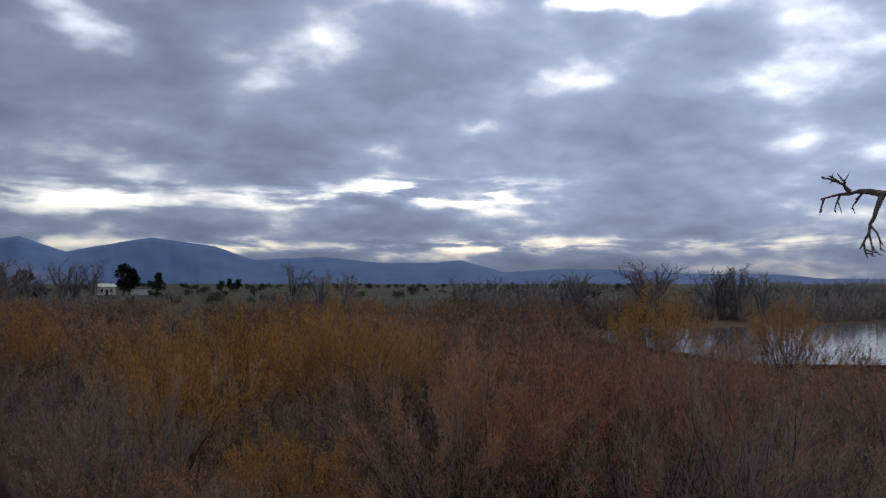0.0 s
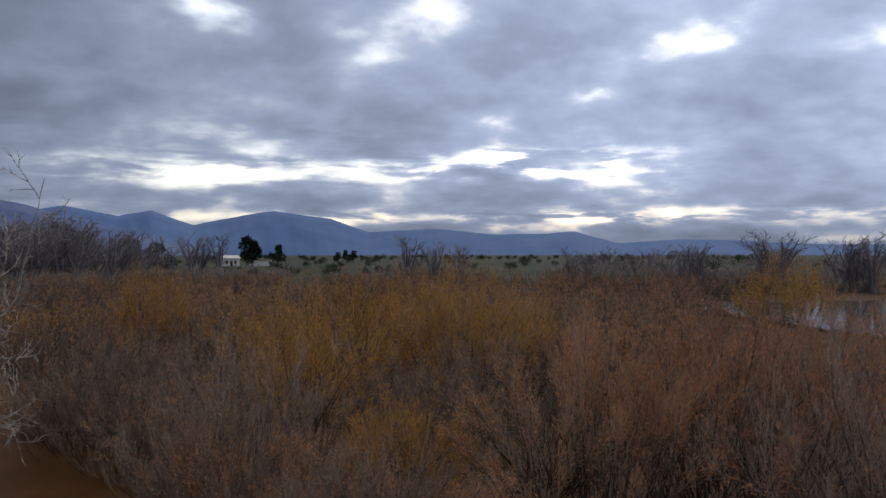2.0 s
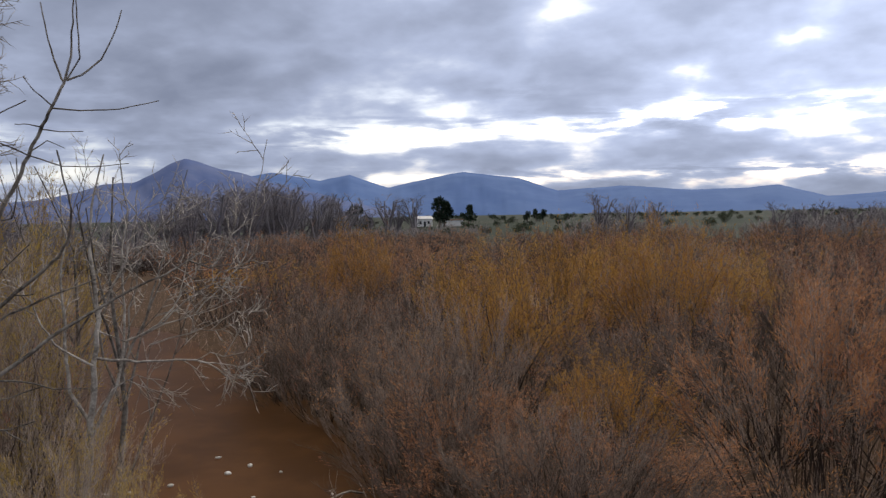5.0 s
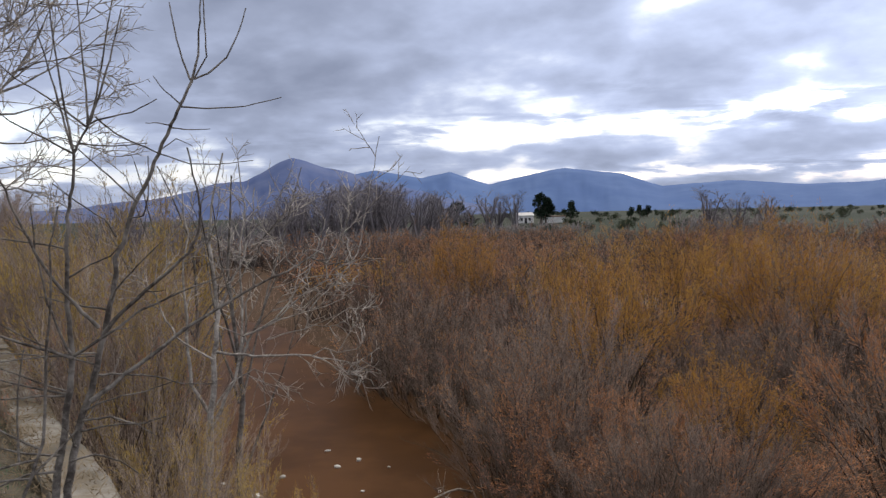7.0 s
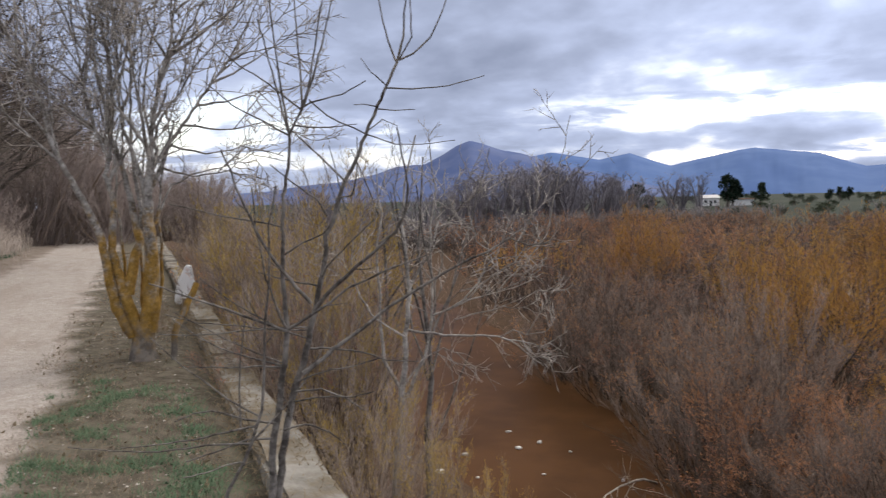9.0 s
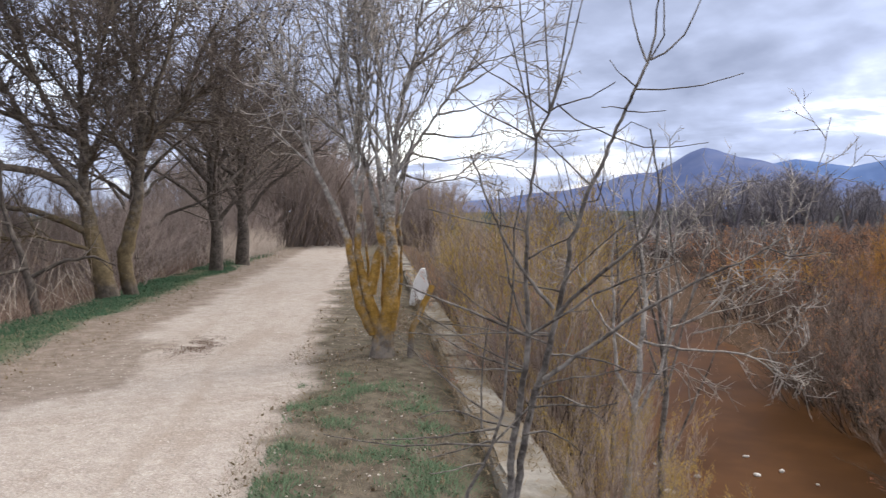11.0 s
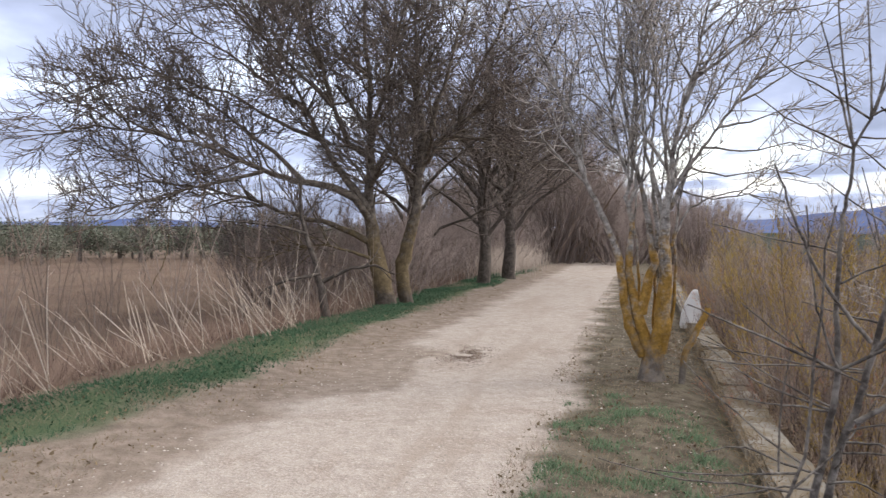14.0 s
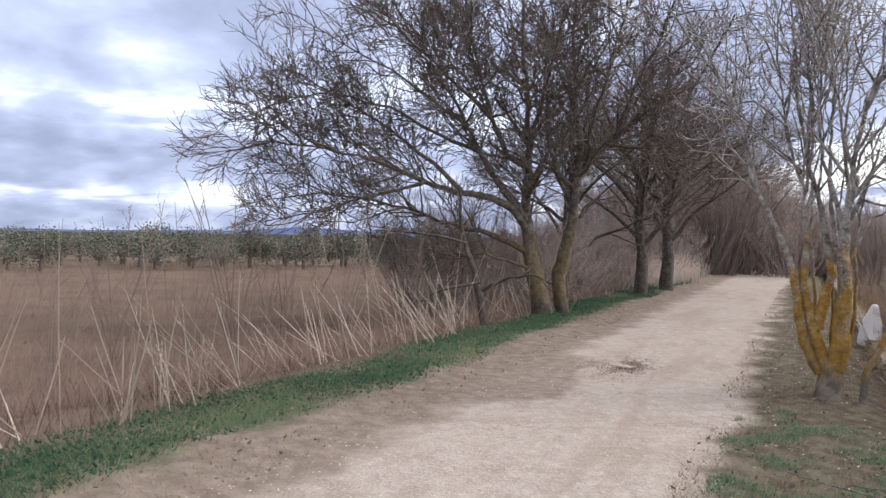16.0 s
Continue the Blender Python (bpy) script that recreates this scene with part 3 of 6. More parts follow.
FAR_SHRUBS = {
    "hedge": shrub_set(190, 4, 30, 2.1, 3.0, 0.0, FOLIAGE, STEM_HAZED, fine=0.32, thick=3.2),
    "scrub": shrub_set(210, 4, 34, 2.0, 2.8, 0.5, FOLIAGE, STEM, fine=0.32, thick=2.2),
    "russet": shrub_set(110, 4, 50, 2.1, 2.6, 1.0, FOLIAGE, STEM, fine=0.5),
    "thicket": shrub_set(170, 3, 60, 2.1, 2.4, 0.0, FOLIAGE, STEM_MAUVE, fine=0.8),
    "bare": shrub_set(130, 4, 54, 2.05, 2.6, 0.45, FOLIAGE, STEM, fine=0.5),
    "gold": shrub_set(160, 3, 50, 2.15, 2.4, 1.0, FOLIAGE_YELLOW, STEM, fine=0.5, start=0.62),
    "yellow": shrub_set(150, 2, 40, 2.1, 2.0, 1.0, FOLIAGE_YELLOW, STEM, fine=0.5, start=0.3),
}
DISTANT_SHRUBS = {
    "russet": shrub_set(310, 4, 24, 2.1, 2.6, 1.0, FOLIAGE, STEM, fine=0.3, thick=1.5),
    "bare": shrub_set(330, 4, 28, 2.05, 2.6, 0.3, FOLIAGE, STEM, fine=0.3, thick=1.5),
    "gold": shrub_set(360, 3, 24, 2.15, 2.4, 1.0, FOLIAGE_YELLOW, STEM, fine=0.3, thick=1.5, start=0.62),
    "hedge": FAR_SHRUBS["hedge"],
    "scrub": FAR_SHRUBS["scrub"],
}
SHRUB_LABEL = {
    "russet": "russet autumn tamarisk shrub on the muddy river bed",
    "bare": "nearly leafless reddish-brown shrub on the river bed",
    "yellow": "tamarisk shrub with bright yellow autumn foliage",
    "gold": "reddish-brown tamarisk shrub with golden-yellow tops",
    "olive": "olive-yellow shrub growing below the bank wall",
    "thicket": "dense brown leafless thicket",
    "tan": "pale tan half-bare shrub growing between the wall and the water",
    "grey": "dead grey tangled shrub at the water's edge",
}


def stand_shrub(kind, x, y, scale, rise=1.0, far=False, z=None, group="shrubs of the river bed", label=""):
    main, twigs, foliage = random.choice((FAR_SHRUBS if far else NEAR_SHRUBS)[kind])
    m = (Matrix.Translation((x, y, height(x, y) if z is None else z)) @ Matrix.Rotation(rnd(0, math.tau), 4, "Z") @ Matrix.Diagonal((scale, scale, scale * rise, 1)))
    ob = thing("shrub", label or SHRUB_LABEL[kind], "shrub", group, m=m)
    for me in main[:-1]:
        part("stem", me, ob)
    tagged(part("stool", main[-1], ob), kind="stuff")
    tagged(part("crown", twigs, ob), kind="stuff")
    if len(foliage.polygons) > 30:
        tagged(part("foliage", foliage, ob), kind="stuff")
    return ob


class Joined:
    """Many far shrubs as one mesh, twigs and foliage each with their own material."""

    def __init__(self):
        self.lists = {}

    def add(self, kind, x, y, scale, rise=1.0):
        main, twigs, foliage = random.choice(DISTANT_SHRUBS[kind])
        m = Matrix.Translation((x, y, height(x, y))) @ Matrix.Rotation(rnd(0, math.tau), 4, "Z") @ Matrix.Diagonal((scale, scale, scale * rise, 1))
        for me in (main[-1], twigs, foliage):
            co = np.empty(len(me.vertices) * 3, np.float32)
            me.vertices.foreach_get("co", co)
            faces = np.empty(len(me.loops), np.int32)
            me.loops.foreach_get("vertex_index", faces)
            sizes = np.empty(len(me.polygons), np.int32)
            me.polygons.foreach_get("loop_total", sizes)
            mm = np.array(m)
            co = co.reshape(-1, 3) @ mm[:3, :3].T + mm[:3, 3]
            self.lists.setdefault(me.materials[0], []).append((co, faces, sizes))

    def stand(self, name, label):
        base = None
        for mat, rows in self.lists.items():
            start, cos, loops, sizes = 0, [], [], []
            for co, faces, size in rows:
                cos.append(co)
                loops.append(faces + start)
                sizes.append(size)
                start += len(co)
            co, loop, size = np.concatenate(cos), np.concatenate(loops), np.concatenate(sizes)
            me = bpy.data.meshes.new(name)
            me.vertices.add(len(co))
            me.vertices.foreach_set("co", co.astype(np.float32).ravel())
            me.loops.add(len(loop))
            me.loops.foreach_set("vertex_index", loop)
            me.polygons.add(len(size))
            me.polygons.foreach_set("loop_start", np.concatenate(([0], np.cumsum(size)[:-1])).astype(np.int32))
            me.update(calc_edges=True)
            me.materials.append(mat)
            if base is None:
                base = tagged(new(name, me), label, "scrub", kind="stuff")
            else:
                tagged(part("foliage", me, base), kind="stuff")


far_scrub = Joined()


random.seed(4)
placed = []


def free(x, y, gap):
    return all((x - a) ** 2 + (y - b) ** 2 > gap * gap for a, b in placed)


# single shrubs that stand out by their colour
BRIGHT = ((6.0, 17.5, "yellow", 1.12), (14.5, 18.5, "yellow", 1.1), (17.5, 14.0, "yellow", 0.95), (27.5, 23.0, "yellow", 1.05),
                              (11.0, 10.8, "yellow", 0.65), (-15.0, 30.0, "yellow", 1.2), (-22.5, 34.0, "yellow", 1.05), (2.0, 19.0, "yellow", 0.85), (9.5, 24.0, "yellow", 1.1), (20.5, 20.0, "yellow", 0.9))
for az, dist, kind, scale in BRIGHT:
    p = dir_of(az, 0) * dist
    stand_shrub(kind, p.x, p.y, scale * 1.1, 1.22)
    placed.append((p.x, p.y))


def open_water(x, y):
    return x > 9 and y > 30 and y > 0.75 * x + 14 and y < 0.55 * x + 54


tries = 0
while len(placed) < 330 and tries < 12000:
    tries += 1
    az = rnd(-36, 50)
    dist = 8.0 + 52.0 * rnd(0, 1) ** 1.35
    p = dir_of(az, 0) * dist
    u, v = uv_of(p.x, p.y)
    edge = 7.25 + 0.6 * math.sin(u * 0.7) + max(0, (u - 9) * 0.28)
    swell = noise.noise((p.x * 0.3, p.y * 0.3, 9.0))
    if v < edge or swell < -0.3 or not free(p.x, p.y, 1.5 + dist * 0.02) or open_water(p.x, p.y):
        continue
    if az < -12 and 19 < dist < 37 and rnd(0, 1) < 0.93:
        continue  # low ground before the river
    if math.hypot(p.x + 6.7, p.y - 25.1) < 1.5:
        continue  # a small clearing
    placed.append((p.x, p.y))
    zone = noise.noise((p.x * 0.16, p.y * 0.16, 2.0))
    kind = "grey" if v < edge + 0.4 and rnd(0, 1) < 0.3 else ("russet" if zone + 0.008 * (v - 13) + rnd(-0.12, 0.12) > 0.0 else "bare")
    far = dist > 21
    if kind == "grey" and far:
        kind = "bare"
    if kind == "russet" and noise.noise((p.x * 0.3, p.y * 0.3, 14.0)) + rnd(-0.25, 0.25) > 0.36:
        kind = "gold" if dist > 13 else kind
    size = rnd(0.95, 1.4)
    tall = rnd(0.86, 1.28) * (0.72 if az < -8 and dist > 19 else 1.0) * (0.97 + 0.6 * swell) * (1.0 if dist < 25 else 1.1)
    tall = min(tall, 1.3) * (0.82 if any(abs(az - a) < 3.5 and d - 6 < dist < d for a, d, _, _ in BRIGHT) else 1.0) * (0.7 if abs(az - 14.9) < 2.2 and 19 < dist < 26.5 else 1.0)
    if dist < 30:
        stand_shrub(kind, p.x, p.y, size, tall / size, far)
    else:
        far_scrub.add(kind, p.x, p.y, size, tall / size)

# dead, grey tangles along the near edge
for _ in range(9):
    u = rnd(-1, 9)
    p = spot(u, 6.1 + 0.7 * math.sin(u * 0.7) + rnd(-0.3, 0.5))
    stand_shrub("grey", p.x, p.y, rnd(0.5, 0.85), rnd(0.5, 0.8))

# darker half-bare shrubs leaning over the water
for i in range(15):
    u = 3.5 + 12.5 * (i + rnd(0, 1)) / 15
    p = spot(u, 6.55 + 0.55 * math.sin(u * 0.7) + max(0, (u - 9) * 0.28) + rnd(-0.25, 0.35))
    stand_shrub(("bare", "grey", "bare")[i % 3], p.x, p.y, rnd(0.75, 1.05), rnd(0.75, 1.0))

# shrubs between the wall and the water: low near the eye, taller along the bank
for i in range(40):
    u = 5.2 + 26 * ((i + rnd(0, 1)) / 40) ** 1.1
    p = spot(u, rnd(1.5 + 0.3 * smooth(8, 12, u), 2.1 + 2.0 * smooth(9.5, 18, u)))
    tall = 0.62 + 0.84 * smooth(6.8, 10.5, u) - 0.1 * smooth(15, 24, u)
    stand_shrub(("olive", "tan", "tan", "olive", "tan", "olive", "bare", "tan")[i % 8], p.x, p.y, 0.72 * tall * rnd(0.8, 1.1), rnd(1.2, 1.5),
                label="half-bare olive and russet shrub between the wall and the water")


# ---- trees ----
def frame_at(base, az):
    """Turns (right, up, away) as seen along a bearing into the world, from a base point."""
    right = dir_of(az - 90, 0)
    away = dir_of(az, 0)
    return lambda r, z, d=0.0: base + right * r + away * d + Vector((0, 0, z))


def bent(pts, crook):
    fine = []
    for a, b in zip(pts, pts[1:]):
        for k in range(3):
            q = a.lerp(b, k / 3)
            fine.append(q + Vector((rnd(-1, 1), rnd(-1, 1), rnd(-1, 1))) * (min(crook, 0.035 * (b - a).length) if fine else 0))
    return fine + [pts[-1]]


def tree(name, label, base, limbs, spec, bark_mat, twig_mat, group="", sides=8, first=1, category="tree", singly=False, least=0.003, last=99, taper=1.35, crook=0.012):
    """limbs: (points, first radius, last radius); the first is the trunk. Branches and twigs grow from limb number `first` on."""
    ob = thing(name, label, category, group, m=Matrix.Translation(base))
    wood, twigs = Geo(), Geo()
    for i, (pts, r0, r1) in enumerate(limbs):
        fine = bent([Vector(p) - base for p in pts], 0.3 * (r0 + r1) + crook)
        rad = [r1 + (r0 - r1) * (1 - k / (len(fine) - 1)) ** taper for k in range(len(fine))]
        g = Geo()
        g.tube(fine, rad, sides)
        limb = part("trunk" if i == 0 else "limb", g.mesh("limb", bark_mat), ob)
        if i < first or i > last:
            continue
        if singly:
            count = spec[0][0]
            one = [(1, *spec[0][1:])] + list(spec[1:])
            for k in range(count):
                t0 = 0.25 + 0.7 * k / count
                cut = fine[max(0, int(t0 * (len(fine) - 1)) - 1):][:3]
                g = Geo()
                branch_out(g, g, cut, rad[int(t0 * (len(rad) - 1))], r1, 0, one, least)
                part("branch", g.mesh("branch", twig_mat), limb)
        else:
            reach = sum((b - a).length for a, b in zip(fine, fine[1:]))
            fewer = [(max(3, round(spec[0][0] * min(1.0, reach / 3.4))), *spec[0][1:])] + list(spec[1:])  # short limbs bear fewer branches
            branch_out(wood, twigs, fine[len(fine) // 4:], rad[len(fine) // 4], r1, 0, fewer, least)
    if wood.f:
        tagged(part("branchwork", wood.mesh("branches", bark_mat), ob), kind="stuff")
    if twigs.f:
        tagged(part("crown", twigs.mesh("twigs", twig_mat), ob), kind="stuff")
    return ob


def lichen_tree():
    """Several lichened stems rising from one short stump, with a fan of pale upright twigs."""
    random.seed(21)
    base = Vector((-8.1, 4.62, -0.02))
    w = frame_at(base, 62.0)
    limbs = [
        ([w(-0.07, -0.04), w(-0.08, 0.10), w(-0.07, 0.25), w(-0.06, 0.41)], 0.17, 0.105),
        ([w(-0.16, 0.27), w(-0.31, 0.56, 0.01), w(-0.38, 0.94, 0.01), w(-0.42, 1.23, 0.02), w(-0.47, 1.40, 0.03), w(-0.61, 1.69, 0.03), w(-0.68, 1.87, 0.04), w(-0.77, 2.04, 0.04), w(-0.85, 2.28, 0.05), w(-0.87, 2.45, 0.06), w(-0.95, 2.69, 0.06), w(-1.03, 2.89, 0.07), w(-1.14, 3.16, 0.08), w(-1.23, 3.36, 0.08), w(-1.35, 3.57, 0.09), w(-1.47, 3.81, 0.09), w(-1.57, 4.05, 0.10)], 0.057, 0.010),
        ([w(-0.11, 0.33), w(-0.20, 0.59, 0.02), w(-0.28, 0.88, 0.05), w(-0.33, 1.11, 0.07), w(-0.31, 1.40, 0.09), w(-0.29, 1.64, 0.12), w(-0.36, 1.87, 0.14), w(-0.32, 2.05, 0.16), w(-0.42, 2.29, 0.18), w(-0.50, 2.70, 0.21), w(-0.55, 3.00, 0.23), w(-0.60, 3.36, 0.25), w(-0.58, 3.90, 0.28), w(-0.57, 4.26, 0.30)], 0.069, 0.008),
        ([w(-0.20, 0.68, 0.02), w(-0.15, 0.94, 0.05), w(-0.07, 1.20, 0.08), w(-0.10, 1.40, 0.12), w(-0.15, 1.70, 0.15), w(-0.19, 1.93, 0.18), w(-0.26, 2.17, 0.21), w(-0.32, 2.41, 0.24), w(-0.36, 2.71, 0.27), w(-0.40, 3.01, 0.30), w(-0.44, 3.44, 0.34), w(-0.48, 3.92, 0.37), w(-0.50, 4.29, 0.40)], 0.064, 0.008),
        ([w(-0.03, 0.32), w(0.01, 0.60, -0.02), w(0.03, 0.95, -0.04), w(0.03, 1.24, -0.06), w(0.02, 1.52, -0.09), w(0.02, 1.69, -0.11), w(0.04, 1.86, -0.13), w(0.06, 2.09, -0.15), w(0.09, 2.37, -0.17), w(0.15, 2.65, -0.19), w(0.21, 2.92, -0.21), w(0.29, 3.14, -0.24), w(0.31, 3.41, -0.26), w(0.38, 3.68, -0.28), w(0.43, 4.00, -0.30)], 0.098, 0.010),
        ([w(0.02, 1.61, -0.05), w(-0.03, 1.81, -0.02), w(-0.08, 2.04, 0.01), w(-0.18, 2.33, 0.04), w(-0.22, 2.68, 0.07), w(-0.21, 3.10, 0.11), w(-0.23, 3.39, 0.14), w(-0.21, 3.86, 0.17), w(-0.20, 4.28, 0.20)], 0.031, 0.008),
        ([w(0.04, 1.72, -0.05), w(0.16, 1.93, 0.02), w(0.24, 2.16, 0.09), w(0.39, 2.37, 0.16), w(0.54, 2.59, 0.23), w(0.71, 2.83, 0.29), w(0.89, 3.07, 0.36), w(1.01, 3.26, 0.43), w(1.16, 3.57, 0.50)], 0.029, 0.010),
        ([w(-0.04, 1.35, 0.10), w(-0.07, 1.76, 0.16), w(-0.11, 2.11, 0.23), w(-0.10, 2.48, 0.29), w(-0.08, 2.84, 0.35), w(-0.07, 3.21, 0.41), w(-0.11, 3.58, 0.47), w(-0.04, 3.96, 0.54), w(-0.03, 4.34, 0.60)], 0.029, 0.007),
        ([w(0.08, 1.38, -0.05), w(0.16, 1.58, -0.02), w(0.25, 1.76, 0.01), w(0.47, 1.87, 0.04), w(0.70, 1.94, 0.07), w(0.90, 1.87, 0.10)], 0.019, 0.006),
        ([w(0.28, 3.13, -0.20), w(0.44, 3.20, -0.07), w(0.65, 3.34, 0.07), w(0.94, 3.52, 0.20)], 0.014, 0.006),
        ([w(-1.03, 2.90, 0.10), w(-0.81, 2.93, 0.12), w(-0.66, 2.81, 0.15), w(-0.52, 2.67, 0.18), w(-0.47, 2.44, 0.20)], 0.013, 0.01),
        ([w(-1.03, 2.88, 0.10), w(-1.28, 3.09, 0.02), w(-1.45, 3.25, -0.05), w(-1.73, 3.47, -0.13), w(-1.90, 3.60, -0.20)], 0.013, 0.006),
        ([w(-0.58, 3.18, 0.20), w(-0.71, 3.55, 0.30), w(-0.84, 3.76, 0.40), w(-0.96, 4.03, 0.50)], 0.013, 0.006),
        ([w(-0.31, 2.02, 0.20), w(-0.27, 2.54, 0.33), w(-0.30, 3.04, 0.45), w(-0.38, 3.61, 0.57), w(-0.42, 4.14, 0.70)], 0.018, 0.008),
        ([w(0.08, 2.15, -0.10), w(0.16, 2.42, -0.20), w(0.34, 2.63, -0.30), w(0.46, 2.83, -0.40), w(0.53, 3.08, -0.50)], 0.016, 0.007),
        ([w(-0.42, 2.30, 0.20), w(-0.60, 2.45, 0.07), w(-0.80, 2.64, -0.07), w(-0.96, 2.74, -0.20)], 0.012, 0.005),
        ([w(0.01, 1.64, 0.05), w(0.14, 2.12, 0.22), w(0.02, 2.61, 0.39), w(0.08, 3.05, 0.56), w(0.20, 3.64, 0.73), w(0.14, 4.24, 0.90)], 0.026, 0.008),
        ([w(0.53, 2.58, 0.20), w(0.83, 2.64, 0.27), w(1.18, 2.76, 0.33), w(1.59, 2.81, 0.40)], 0.015, 0.005),
        ([w(0.39, 2.37, 0.15), w(0.74, 2.32, 0.03), w(1.17, 2.38, -0.08), w(1.55, 2.27, -0.20)], 0.014, 0.005),
        ([w(0.71, 2.83, 0.30), w(1.06, 3.01, 0.37), w(1.47, 3.32, 0.43), w(1.80, 3.62, 0.50)], 0.015, 0.005),
        ([w(0.26, 2.17, 0.10), w(0.60, 2.08, 0.17), w(1.00, 2.17, 0.23), w(1.43, 2.07, 0.30)], 0.014, 0.005),
        ([w(0.90, 3.08, 0.40), w(1.10, 3.17, 0.27), w(1.36, 3.20, 0.13), w(1.60, 3.06)], 0.012, 0.005),
        ([w(0.39, 3.64, -0.20), w(0.65, 3.91), w(0.95, 4.31, 0.20)], 0.013, 0.005),
        ([w(0.19, 1.93, 0.05), w(0.46, 1.84, -0.10), w(0.77, 1.89, -0.25), w(1.07, 1.81, -0.40)], 0.012, 0.005),
        ([w(0.33, 3.41, -0.25), w(0.56, 3.60, -0.33), w(0.82, 3.74, -0.42), w(1.11, 3.97, -0.50)], 0.013, 0.005),
        ([w(-0.16, 0.40, 0.10), w(-0.22, 0.87, 0.15), w(-0.24, 1.28, 0.20), w(-0.28, 1.64, 0.25), w(-0.25, 2.00, 0.30), w(-0.30, 2.36, 0.35), w(-0.25, 2.79, 0.40), w(-0.29, 3.28, 0.45), w(-0.25, 3.77, 0.50)], 0.019, 0.007),
        ([w(-0.05, 0.40, 0.12), w(-0.07, 1.05, 0.15), w(-0.03, 1.41, 0.17), w(-0.02, 1.82, 0.20), w(0.03, 2.23, 0.22), w(-0.02, 2.71, 0.25), w(0.04, 3.18, 0.27), w(-0.00, 3.66, 0.30)], 0.018, 0.007),
        ([w(0.06, 0.41, 0.08), w(0.12, 0.83, 0.04), w(0.14, 1.18, 0.01), w(0.11, 1.47, -0.03), w(0.15, 1.81, -0.06), w(0.20, 2.09, -0.10), w(0.28, 2.49, -0.13), w(0.43, 2.93, -0.17), w(0.53, 3.36, -0.20)], 0.020, 0.007),
        ([w(0.20, 0.01, -0.10), w(0.21, 0.26, -0.03), w(0.33, 0.51, 0.03), w(0.46, 0.76, 0.10)], 0.036, 0.032),
    ]
    for pts, r0, r1 in limbs[1:8]:  # upright shoots from the main stems
        for _ in range(4):
            p, dd = along([Vector(q) for q in pts], rnd(0.4, 0.8))
            limbs.insert(len(limbs) - 1, (limb_path(p, wobbly(dd + Vector((0, 0, 0.2)), 0.5), rnd(1.0, 2.0), 5, 0.13, 0.08), r0 * 0.22, 0.005))
    spec = [(9, 0.85, 0.5, 0.2, 0.12), (5, 0.45, 0.55, 0.25, 0.07), (3, 0.24, 0.55, 0.25, 0.04)]
    tree("tree", "bare many-stemmed tree with orange lichen on grey bark beside the track", base, limbs, spec, BARK_LICHEN, BARK_PALE, "trees along the track", 10, least=0.0042, last=len(limbs) - 2, taper=2.3)


lichen_tree()


